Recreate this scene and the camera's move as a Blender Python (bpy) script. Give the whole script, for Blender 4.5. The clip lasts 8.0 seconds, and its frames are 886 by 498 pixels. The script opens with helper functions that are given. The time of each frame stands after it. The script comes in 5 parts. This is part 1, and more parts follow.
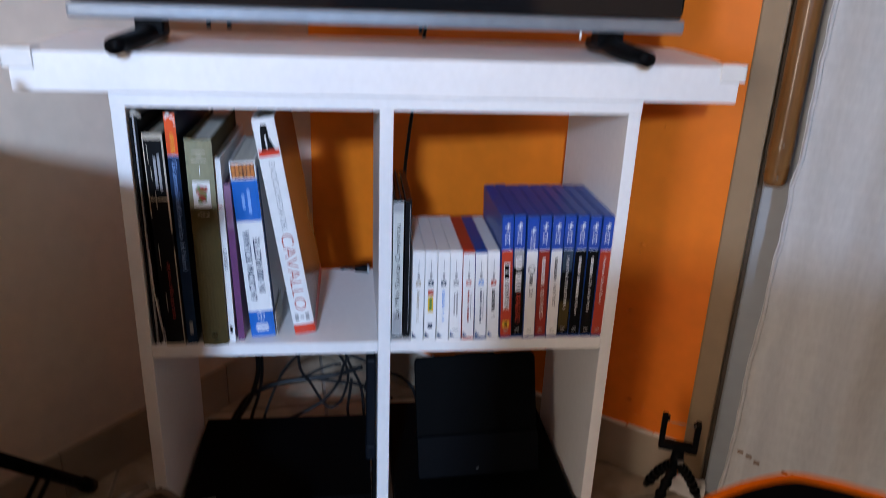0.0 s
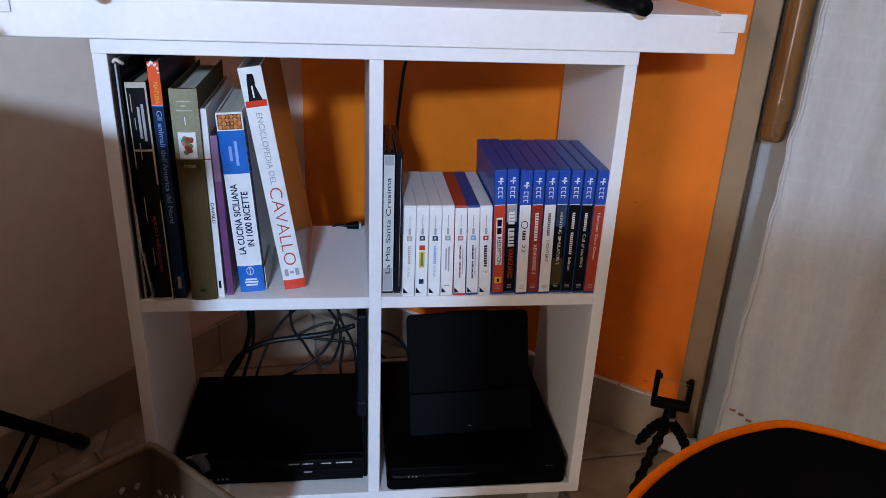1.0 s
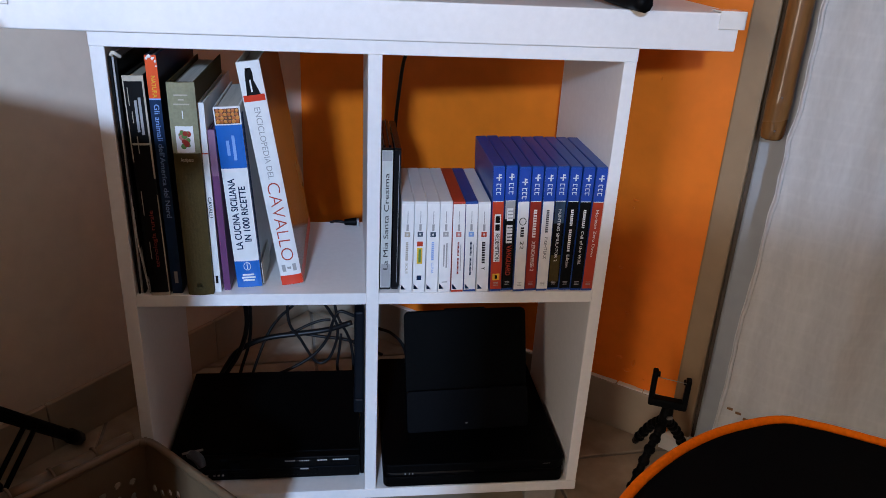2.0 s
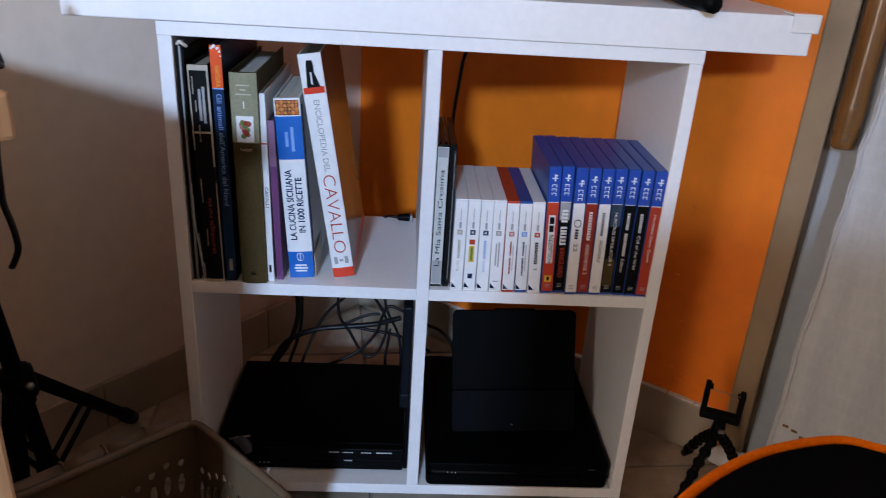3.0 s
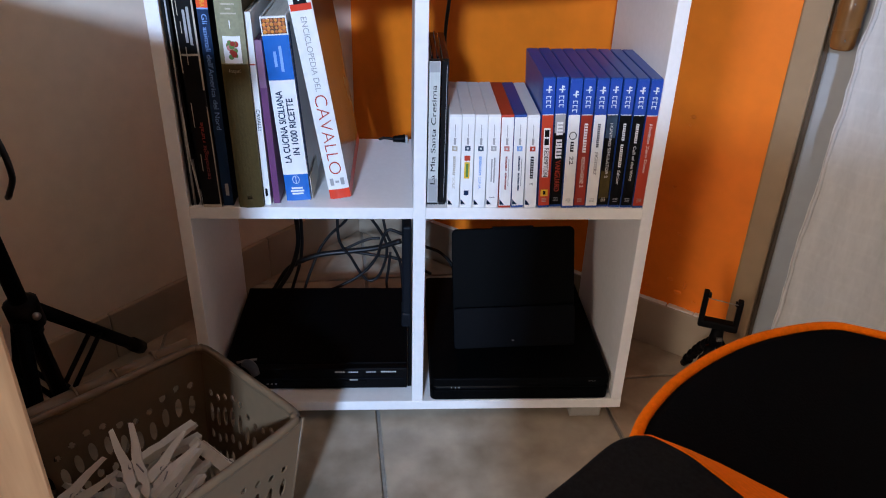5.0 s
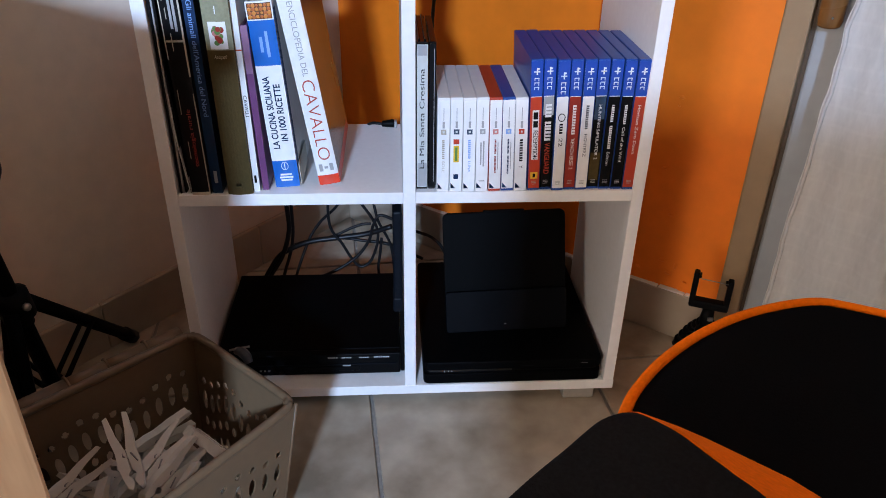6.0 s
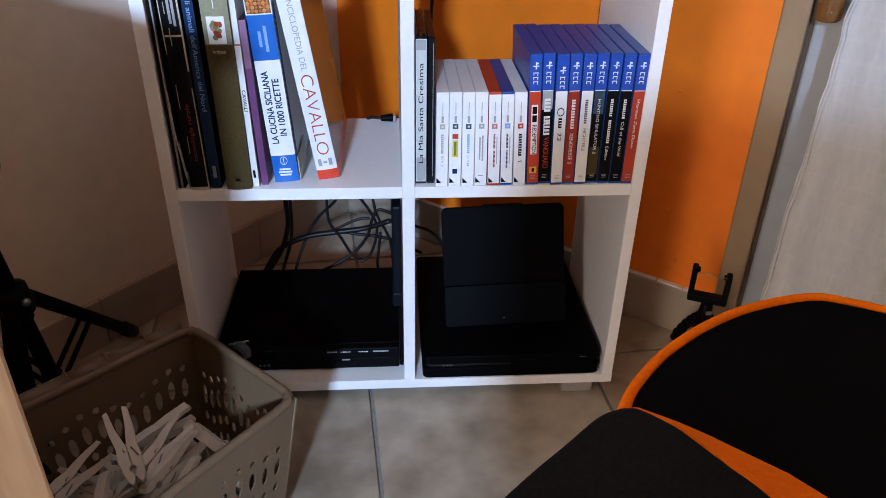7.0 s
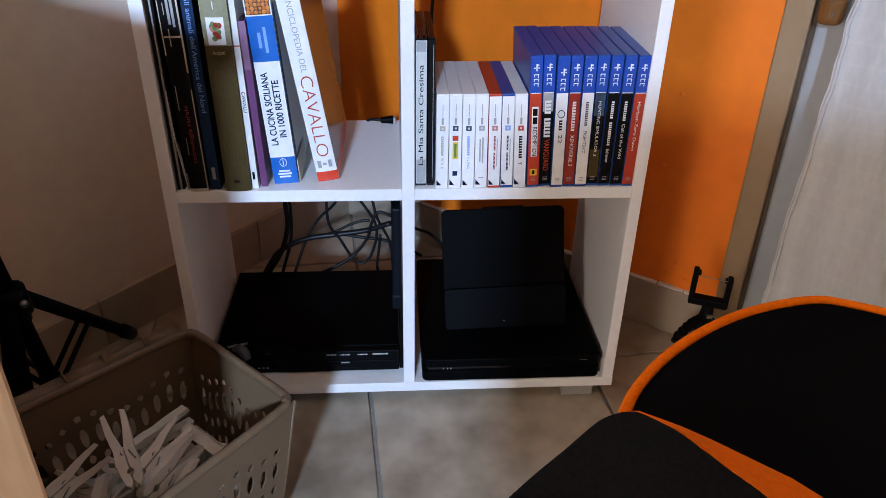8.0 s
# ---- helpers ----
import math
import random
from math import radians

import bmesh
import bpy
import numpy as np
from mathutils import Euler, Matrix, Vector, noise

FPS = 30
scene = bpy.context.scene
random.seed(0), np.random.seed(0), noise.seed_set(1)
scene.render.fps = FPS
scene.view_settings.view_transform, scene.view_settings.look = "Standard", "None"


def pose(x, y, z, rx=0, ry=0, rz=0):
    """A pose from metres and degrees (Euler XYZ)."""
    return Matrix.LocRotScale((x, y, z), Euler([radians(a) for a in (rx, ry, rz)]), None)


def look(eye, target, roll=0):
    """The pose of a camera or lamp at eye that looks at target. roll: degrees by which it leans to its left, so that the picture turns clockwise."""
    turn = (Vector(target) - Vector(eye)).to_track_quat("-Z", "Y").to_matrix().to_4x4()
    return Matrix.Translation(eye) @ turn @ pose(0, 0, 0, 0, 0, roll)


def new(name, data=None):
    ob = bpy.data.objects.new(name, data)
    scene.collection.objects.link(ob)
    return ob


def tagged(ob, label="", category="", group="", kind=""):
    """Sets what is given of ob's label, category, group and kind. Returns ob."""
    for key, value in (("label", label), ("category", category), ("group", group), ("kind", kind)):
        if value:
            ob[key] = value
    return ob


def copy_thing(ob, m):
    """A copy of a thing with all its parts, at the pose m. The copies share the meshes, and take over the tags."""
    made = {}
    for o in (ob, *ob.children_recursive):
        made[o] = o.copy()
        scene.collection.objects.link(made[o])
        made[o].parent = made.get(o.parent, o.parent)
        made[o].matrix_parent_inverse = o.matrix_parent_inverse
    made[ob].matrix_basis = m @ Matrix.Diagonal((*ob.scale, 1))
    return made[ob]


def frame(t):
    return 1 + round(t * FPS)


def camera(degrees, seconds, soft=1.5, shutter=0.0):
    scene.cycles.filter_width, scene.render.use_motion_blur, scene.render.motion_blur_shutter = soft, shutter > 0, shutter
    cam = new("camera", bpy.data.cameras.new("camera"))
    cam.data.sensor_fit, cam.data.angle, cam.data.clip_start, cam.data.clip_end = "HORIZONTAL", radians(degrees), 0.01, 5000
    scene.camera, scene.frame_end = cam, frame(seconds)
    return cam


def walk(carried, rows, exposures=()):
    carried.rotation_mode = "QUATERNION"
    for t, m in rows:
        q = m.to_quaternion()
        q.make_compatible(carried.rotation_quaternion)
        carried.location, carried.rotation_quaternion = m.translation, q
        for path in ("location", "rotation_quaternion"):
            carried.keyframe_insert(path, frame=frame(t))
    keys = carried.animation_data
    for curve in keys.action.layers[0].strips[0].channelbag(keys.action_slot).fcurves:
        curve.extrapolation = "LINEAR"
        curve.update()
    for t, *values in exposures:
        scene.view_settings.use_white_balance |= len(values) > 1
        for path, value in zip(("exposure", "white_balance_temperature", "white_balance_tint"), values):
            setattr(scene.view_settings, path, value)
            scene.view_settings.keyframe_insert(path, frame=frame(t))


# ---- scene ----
cam = camera(60.8, 8.0, soft=0.8, shutter=0.9)
PATH = [
    (0, (-0.041, -0.868, 0.813), (0.199, 0.985, 0.099), 2.3),
    (0.2, (-0.048, -0.863, 0.784), (0.206, 0.982, 0.055), 2.5),
    (0.5, (-0.034, -0.858, 0.791), (0.207, 0.965, 0.004), 2.4),
    (1, (-0.032, -0.862, 0.793), (0.214, 0.958, 0.0), 2.6),
    (2.5, (-0.03, -0.861, 0.786), (0.213, 0.958, -0.009), 3.3),
    (2.8, (-0.018, -0.863, 0.79), (0.13, 0.961, -0.018), 3.3),
    (3, (-0.03, -0.857, 0.784), (0.082, 0.972, -0.018), 3.7),
    (3.5, (-0.033, -0.862, 0.785), (0.074, 0.971, -0.006), 4.2),
    (3.88, (-0.036, -0.865, 0.777), (0.060, 0.969, -0.010), 4.1),
    (4, (-0.037, -0.866, 0.775), (0.058, 0.963, -0.029), 4.0),
    (4.2, (-0.047, -0.857, 0.775), (0.074, 0.938, -0.1), 3.4),
    (4.5, (-0.03, -0.865, 0.772), (0.073, 0.904, -0.156), 2.0),
    (6, (-0.019, -0.868, 0.766), (0.107, 0.863, -0.228), 1.1),
    (6.5, (-0.019, -0.869, 0.767), (0.113, 0.855, -0.239), 1.1),
    (7, (-0.02, -0.868, 0.768), (0.11, 0.853, -0.241), 1.1),
    (7.5, (-0.019, -0.867, 0.766), (0.108, 0.857, -0.239), 1.2),
    (8, (-0.019, -0.865, 0.765), (0.11, 0.861, -0.237), 1.2),
]
walk(cam, [(t, look(eye, target, roll)) for t, eye, target, roll in PATH],
     [(0.0, -0.16), (2.5, -0.24), (3.9, -0.22), (4.6, 0.08), (6.0, 0.28), (8.0, 0.28)])

# ---- light ----
ND = Vector((0.629, 0.777, 0.0))      # from the room towards the orange wall
MD = Vector((0.777, -0.629, 0.0))     # from the pale wall along the orange wall
CORNER = Vector((-0.12, 0.625, 0.0))


def room(s, r, z=0.0):
    """A place s metres along the orange wall from the corner, r metres out from that wall, z up."""
    return CORNER + MD * s - ND * r + Vector((0, 0, z))


ROOM_S, ROOM_R, ROOM_H = 3.3, 3.55, 2.7
ROOM_TURN = math.degrees(math.atan2(MD.y, MD.x))

world = bpy.data.worlds.new("sky")
scene.world = world
world.use_nodes = True
wn = world.node_tree.nodes
sky = wn.new("ShaderNodeTexSky")
sky.sky_type = "NISHITA"
sky.sun_disc = False
sky.sun_elevation = radians(35)
sky.sun_rotation = radians(200)
world.node_tree.links.new(sky.outputs[0], wn["Background"].inputs[0])
wn["Background"].inputs[1].default_value = 0.1


def area_lamp(name, at, to, w, h, watts, colour):
    lamp = bpy.data.lights.new(name, "AREA")
    lamp.shape, lamp.size, lamp.size_y, lamp.energy, lamp.color = "RECTANGLE", w, h, watts, colour
    ob = new(name, lamp)
    ob.matrix_world = look(at, to)
    return ob


# daylight from the unseen far window, through the opening the added panels leave
WIN_S, WIN_Z = 2.30, 1.73
HOLE = room(WIN_S, ROOM_R + 0.075, WIN_Z)
AIM = Vector((-0.239, -0.45, 0.687))
area_lamp("window_daylight", HOLE + (HOLE - AIM).normalized() * 1.0, AIM, 0.34, 0.25, 315, (0.47, 0.66, 1.0))
# added warm fill lamp, set in an invented opening of the same wall
FILL_S = 0.62
area_lamp("warm_fill", room(FILL_S, ROOM_R + 0.05, 1.05), room(FILL_S + 0.9, 0.8, 2.7), 0.74, 1.9, 47, (1.0, 0.86, 0.74))


# ---- materials ----
def mat(name, colour, rough=0.5, metal=0.0, vary=0.12, grain=60.0, bump=0.05, stain=4.0, coat=0.0, dark=None, island=0.0, stretch=(1, 1, 1), spec=0.5, crisp=1.0):
    m = bpy.data.materials.new(name)
    m.use_nodes = True
    nt = m.node_tree
    nd, ln = nt.nodes, nt.links
    b = nd["Principled BSDF"]
    b.inputs["Metallic"].default_value = metal
    b.inputs["Coat Weight"].default_value = coat
    b.inputs["Specular IOR Level"].default_value = spec
    tc = nd.new("ShaderNodeTexCoord")
    mp = nd.new("ShaderNodeMapping")
    mp.inputs["Scale"].default_value = stretch
    ln.new(tc.outputs["Object"], mp.inputs[0])
    if island:
        shift = nd.new("ShaderNodeObjectInfo")
        far = nd.new("ShaderNodeMath")
        far.operation = "MULTIPLY"
        far.inputs[1].default_value = 31.0
        ln.new(shift.outputs["Random"], far.inputs[0])
        ln.new(far.outputs[0], mp.inputs["Location"])
    n1 = nd.new("ShaderNodeTexNoise")
    n1.inputs["Scale"].default_value, n1.inputs["Detail"].default_value = grain, 6
    n2 = nd.new("ShaderNodeTexNoise")
    n2.inputs["Scale"].default_value, n2.inputs["Detail"].default_value = stain, 3
    ln.new(mp.outputs[0], n1.inputs["Vector"])
    ln.new(mp.outputs[0], n2.inputs["Vector"])
    add = nd.new("ShaderNodeMath")
    add.operation = "ADD"
    ln.new(n1.outputs["Fac"], add.inputs[0])
    ln.new(n2.outputs["Fac"], add.inputs[1])
    src = add.outputs[0]
    if island:
        oi = nd.new("ShaderNodeObjectInfo")
        mm = nd.new("ShaderNodeMath")
        mm.operation = "MULTIPLY_ADD"
        mm.inputs[1].default_value = island
        ln.new(oi.outputs["Random"], mm.inputs[0])
        ln.new(src, mm.inputs[2])
        src = mm.outputs[0]
    rng = nd.new("ShaderNodeMapRange")
    rng.inputs["From Min"].default_value, rng.inputs["From Max"].default_value = 1 - 0.3 / crisp, 1 + 0.3 / crisp + island
    ln.new(src, rng.inputs["Value"])
    mix = nd.new("ShaderNodeMix")
    mix.data_type = "RGBA"
    c2 = dark or tuple(c * (1 - 2 * vary) for c in colour)
    c1 = tuple(min(1, c * (1 + 0.5 * vary)) for c in colour)
    mix.inputs["A"].default_value, mix.inputs["B"].default_value = (*c2, 1), (*c1, 1)
    ln.new(rng.outputs[0], mix.inputs["Factor"])
    ln.new(mix.outputs["Result"], b.inputs["Base Color"])
    rr = nd.new("ShaderNodeMapRange")
    rr.inputs["To Min"].default_value, rr.inputs["To Max"].default_value = max(0.02, rough - 0.08), min(1, rough + 0.08)
    ln.new(n2.outputs["Fac"], rr.inputs["Value"])
    ln.new(rr.outputs[0], b.inputs["Roughness"])
    if bump:
        bp = nd.new("ShaderNodeBump")
        bp.inputs["Strength"].default_value, bp.inputs["Distance"].default_value = bump, 0.004
        ln.new(n1.outputs["Fac"], bp.inputs["Height"])
        ln.new(bp.outputs[0], b.inputs["Normal"])
    return m


def wood(name, light, dark, rough=0.45, rings=30.0, coat=0.0):
    m = mat(name, light, rough, grain=18, bump=0.08, stain=3, coat=coat, dark=dark, stretch=(1, 1, 1))
    nt = m.node_tree
    nd, ln = nt.nodes, nt.links
    tc = nd.new("ShaderNodeTexCoord")
    mp = nd.new("ShaderNodeMapping")
    mp.inputs["Scale"].default_value = (rings, rings, rings * 0.06)
    wv = nd.new("ShaderNodeTexNoise")
    wv.inputs["Scale"].default_value, wv.inputs["Detail"].default_value, wv.inputs["Distortion"].default_value = 2.2, 6, 0.7
    ln.new(tc.outputs["Object"], mp.inputs[0])
    ln.new(mp.outputs[0], wv.inputs["Vector"])
    mix = next(n for n in nd if n.bl_idname == "ShaderNodeMix")
    rr = nd.new("ShaderNodeMapRange")
    rr.inputs["From Min"].default_value, rr.inputs["From Max"].default_value = 0.35, 0.65
    ln.new(wv.outputs["Fac"], rr.inputs["Value"])
    ln.new(rr.outputs[0], mix.inputs["Factor"])
    return m


M_PALE = mat("pale_plaster", (0.76, 0.645, 0.53), 0.75, vary=0.05, grain=35, bump=0.10, stain=1.5)
M_ORANGE = mat("orange_paint", (0.85, 0.198, 0.012), 0.42, spec=0.3, vary=0.07, grain=28, bump=0.10, stain=2.2)
M_CEIL = mat("ceiling_paint", (0.75, 0.72, 0.68), 0.8, vary=0.03)
M_GROUT = mat("grout", (0.27, 0.25, 0.22), 0.9, vary=0.15, grain=150, bump=0.2)
M_TILE = mat("stone_tile", (0.43, 0.365, 0.28), 0.36, vary=0.2, grain=17, bump=0.03, stain=5.0, island=0.10, dark=(0.20, 0.16, 0.112), crisp=1.3)
M_BASE = mat("baseboard_tile", (0.40, 0.325, 0.245), 0.4, vary=0.15, grain=12, bump=0.03, island=0.15)
M_WHITE = mat("white_laminate", (0.80, 0.79, 0.78), 0.38, vary=0.03, grain=120, bump=0.015, stain=5)
M_TAPE = mat("clear_plastic", (0.78, 0.77, 0.74), 0.12, vary=0.05, coat=0.6)
M_FOOT = mat("grey_foot", (0.33, 0.31, 0.28), 0.5)
M_BLACK = mat("black_plastic", (0.003, 0.003, 0.0034), 0.45, spec=0.05, vary=0.2, grain=300, bump=0.04)
M_GLOSS = mat("gloss_black", (0.004, 0.004, 0.0045), 0.12, vary=0.1, bump=0, coat=0.2)
M_MATT = mat("matt_black", (0.0022, 0.0023, 0.0026), 0.5, spec=0.03, vary=0.25, grain=240, bump=0.08)
M_BLUEBLACK = mat("blue_black_plastic", (0.006, 0.0075, 0.011), 0.45, spec=0.08, vary=0.2, grain=200, bump=0.04)
M_CLIP = mat("slate_plastic", (0.07, 0.085, 0.11), 0.35, vary=0.15, grain=200, bump=0.03)
M_FLAP = mat("soft_black_flap", (0.0028, 0.0031, 0.0042), 0.45, spec=0.04, vary=0.2, grain=260, bump=0.06)
M_RUBBER = mat("black_cable", (0.005, 0.005, 0.006), 0.45, vary=0.2, bump=0.02, spec=0.35)
M_BEZEL = mat("silver_blue_bezel", (0.30, 0.34, 0.38), 0.32, metal=0.6, vary=0.08)
M_SCREEN = mat("dark_screen", (0.008, 0.008, 0.009), 0.09, vary=0.05, bump=0)
M_PINE = wood("pine", (0.52, 0.28, 0.125), (0.39, 0.19, 0.08))
M_BROWN = wood("varnished_brown_wood", (0.22, 0.095, 0.025), (0.12, 0.05, 0.014), rough=0.28, coat=0.35)
M_GASKET = mat("dark_brown_gap", (0.07, 0.045, 0.028), 0.6, vary=0.2)
M_JAMB = mat("beige_frame_paint", (0.30, 0.20, 0.11), 0.5, vary=0.08, grain=40)
M_GREY = mat("grey_white_panel", (0.31, 0.33, 0.35), 0.4, vary=0.05, grain=50)
M_TAUPE = mat("taupe_plastic", (0.140, 0.088, 0.047), 0.42, vary=0.06, grain=90, bump=0.02)
M_PEG = mat("ivory_plastic", (0.70, 0.66, 0.58), 0.42, vary=0.06, grain=80, bump=0.02)
M_STEEL = mat("spring_steel", (0.35, 0.34, 0.33), 0.35, metal=0.9)
M_FABRIC = mat("black_mesh_fabric", (0.0042, 0.0045, 0.0054), 0.9, spec=0.02, vary=0.3, grain=700, bump=0.10)
M_BOLSTER = mat("charcoal_woven_fabric", (0.0125, 0.0130, 0.0145), 0.9, spec=0.04, vary=0.3, grain=500, bump=0.15)
M_PIPING = mat("orange_fabric", (0.93, 0.185, 0.005), 0.8, spec=0.04, vary=0.10, grain=350, bump=0.15)
M_PAPER = mat("book_pages", (0.60, 0.55, 0.47), 0.8, vary=0.12, grain=30, bump=0.12, stretch=(26, 1, 1))
M_PAPER2 = mat("yellowed_pages", (0.48, 0.40, 0.29), 0.8, vary=0.15, grain=30, bump=0.12, stretch=(26, 1, 1))


def paint(name, c, rough=0.4, vary=0.06, grain=70, bump=0.02, coat=0.0, spec=0.5):
    return mat(name, c, rough, vary=vary, grain=grain, bump=bump, coat=coat, spec=spec)


I_WHITE = paint("white_print", (0.80, 0.80, 0.79), 0.3)
I_GREY = paint("grey_print", (0.35, 0.35, 0.35))
I_SLATE = paint("slate_print", (0.07, 0.075, 0.085))
I_BLACK = paint("black_print", (0.005, 0.005, 0.0055), 0.45, 0.2, spec=0.12)
I_RED = paint("red_print", (0.50, 0.050, 0.020), 0.3)
I_SCARLET = paint("scarlet_print", (0.66, 0.045, 0.016), 0.3)
I_ORANGERED = paint("orange_red_print", (0.75, 0.09, 0.02), 0.3)
I_DARKRED = paint("dark_red_print", (0.29, 0.028, 0.016), 0.3)
I_NAVY = paint("navy_print", (0.007, 0.028, 0.080), 0.4, 0.2, spec=0.2)
I_BLUE = paint("blue_print", (0.012, 0.13, 0.48), 0.3)
I_PSBLUE = paint("game_blue_print", (0.016, 0.065, 0.36), 0.3)
I_SKY = paint("pale_blue_print", (0.22, 0.38, 0.72), 0.35)
# one book cloth in two colours: olive holds its shade, sage its lit part
I_OLIVE = paint("olive_cloth", (0.078, 0.054, 0.016), 0.7, 0.12, 260, 0.12, spec=0.2)
I_SAGE_LIT = paint("sage_lit_cloth", (0.26, 0.25, 0.15), 0.7, 0.12, 260, 0.12)
I_PURPLE = paint("purple_print", (0.13, 0.035, 0.12), 0.4)
I_YELLOW = paint("yellow_print", (0.75, 0.48, 0.03), 0.35)
I_AMBER = paint("amber_print", (0.62, 0.22, 0.03), 0.35)
I_RUST = paint("rust_print", (0.48, 0.12, 0.02), 0.35)
I_GREEN = paint("green_print", (0.10, 0.22, 0.05), 0.4)
I_SILVER = paint("silver_green_print", (0.58, 0.60, 0.57), 0.3)
I_BROWN = paint("brown_photo_print", (0.22, 0.10, 0.05), 0.25, 0.35, 12)
I_CREAM = paint("worn_cream_edge", (0.52, 0.46, 0.36), 0.8, 0.2)
I_TAN_SHEEN = paint("tan_print_sheen", (0.27, 0.16, 0.10), 0.22, 0.4, 14)
I_MAUVE = paint("faded_mauve_print", (0.24, 0.12, 0.21), 0.5)
I_WINE = paint("deep_red_print", (0.42, 0.045, 0.020), 0.3)
I_STEELBLUE = paint("steel_blue_print", (0.05, 0.10, 0.17), 0.35, 0.4, 60)
I_PINK = paint("pink_print", (0.55, 0.20, 0.18), 0.5)
C_BLUE = paint("blue_case_plastic", (0.010, 0.060, 0.29), 0.3, 0.05, coat=0.1)
C_WHITE = paint("white_case_plastic", (0.74, 0.73, 0.72), 0.3, 0.03, coat=0.2)
C_RED = paint("red_case_plastic", (0.45, 0.045, 0.02), 0.3, 0.05, coat=0.2)
C_DARKBLUE = paint("deep_blue_case_plastic", (0.012, 0.06, 0.27), 0.3, 0.05, coat=0.1)


# ---- building helpers ----
def box(bm, x0, x1, y0, y1, z0, z1, bevel=0.0, seg=1):
    got = bmesh.ops.create_cube(bm, size=1.0)
    vs = got["verts"]
    for v in vs:
        v.co = Vector(((x0 + x1) / 2 + v.co.x * (x1 - x0), (y0 + y1) / 2 + v.co.y * (y1 - y0), (z0 + z1) / 2 + v.co.z * (z1 - z0)))
    if bevel:
        es = list({e for v in vs for e in v.link_edges})
        bmesh.ops.bevel(bm, geom=es, offset=bevel, segments=seg, affect="EDGES", profile=0.5)
    return vs


def boxed(x0, x1, y0, y1, z0, z1, bevel=0.0, seg=1):
    bm = bmesh.new()
    box(bm, x0, x1, y0, y1, z0, z1, bevel, seg)
    return bm


def prism(outline, z0, z1, bevel=0.0, seg=2, turn=None):
    """A plate with a flat outline in x, y from z0 to z1."""
    bm = bmesh.new()
    low = [bm.verts.new((x, y, z0)) for x, y in outline]
    high = [bm.verts.new((x, y, z1)) for x, y in outline]
    k = len(outline)
    bm.faces.new(low[::-1])
    top = bm.faces.new(high)
    for i in range(k):
        bm.faces.new((low[i], low[(i + 1) % k], high[(i + 1) % k], high[i]))
    if bevel:
        bmesh.ops.bevel(bm, geom=list(top.edges), offset=bevel, segments=seg, affect="EDGES", profile=0.5)
    if turn is not None:
        bm.transform(turn)
    return bm


def smooth_line(pts, steps=6, closed=False):
    P = [Vector(p) for p in pts]
    n = len(P)
    out = []
    for i in range(n if closed else n - 1):
        a, b = P[i], P[(i + 1) % n]
        p0 = P[(i - 1) % n] if (closed or i) else a * 2 - b
        p3 = P[(i + 2) % n] if (closed or i < n - 2) else b * 2 - a
        for j in range(steps):
            t = j / steps
            out.append(0.5 * (2 * a + (b - p0) * t + (2 * p0 - 5 * a + 4 * b - p3) * t * t + (3 * a - p0 - 3 * b + p3) * t ** 3))
    if not closed:
        out.append(P[-1])
    return out


def tube(pts, r, sides=8, closed=False, bm=None):
    bm = bm or bmesh.new()
    rings = []
    n = len(pts)
    up = Vector((0.13, 0.21, 0.97))
    for i, p in enumerate(pts):
        d = (pts[(i + 1) % n] - pts[i - 1]) if (closed or 0 < i < n - 1) else (pts[1] - pts[0] if i == 0 else pts[-1] - pts[-2])
        d.normalize()
        a = d.cross(up)
        if a.length < 0.05:
            a = d.cross(Vector((1, 0, 0)))
        a.normalize()
        b = d.cross(a)
        rad = r(i / (n - 1)) if callable(r) else r
        rings.append([bm.verts.new(p + rad * (math.cos(2 * math.pi * k / sides) * a + math.sin(2 * math.pi * k / sides) * b)) for k in range(sides)])
    for i in range(n if closed else n - 1):
        A, B = rings[i], rings[(i + 1) % n]
        for k in range(sides):
            bm.faces.new((A[k], A[(k + 1) % sides], B[(k + 1) % sides], B[k]))
    if not closed:
        bm.faces.new(rings[0][::-1])
        bm.faces.new(rings[-1])
    bmesh.ops.recalc_face_normals(bm, faces=bm.faces)
    for f in bm.faces:
        f.smooth = True
    return bm


def mesh_of(name, bm, material, smooth=False):
    me = bpy.data.meshes.new(name)
    if smooth:
        for f in bm.faces:
            f.smooth = True
    bm.to_mesh(me)
    bm.free()
    me.materials.append(material)
    return me


def part(name, bm, material, parent, label="", smooth=False):
    ob = new(name, mesh_of(name, bm, material, smooth))
    ob.parent = parent
    if label:
        tagged(ob, label)
    return ob


def thing(name, label, category, at=None, group="", kind=""):
    ob = new(name)
    ob.empty_display_size = 0.05
    if at is not None:
        ob.matrix_world = at
    return tagged(ob, label, category, group, kind)


TOP_DOWN = Matrix(((0, 1, 0), (0, 0, -1), (-1, 0, 0))).to_4x4()
BOTTOM_UP = Matrix(((0, -1, 0), (0, 0, -1), (1, 0, 0))).to_4x4()
ACROSS = Matrix(((1, 0, 0), (0, 0, -1), (0, 1, 0))).to_4x4()


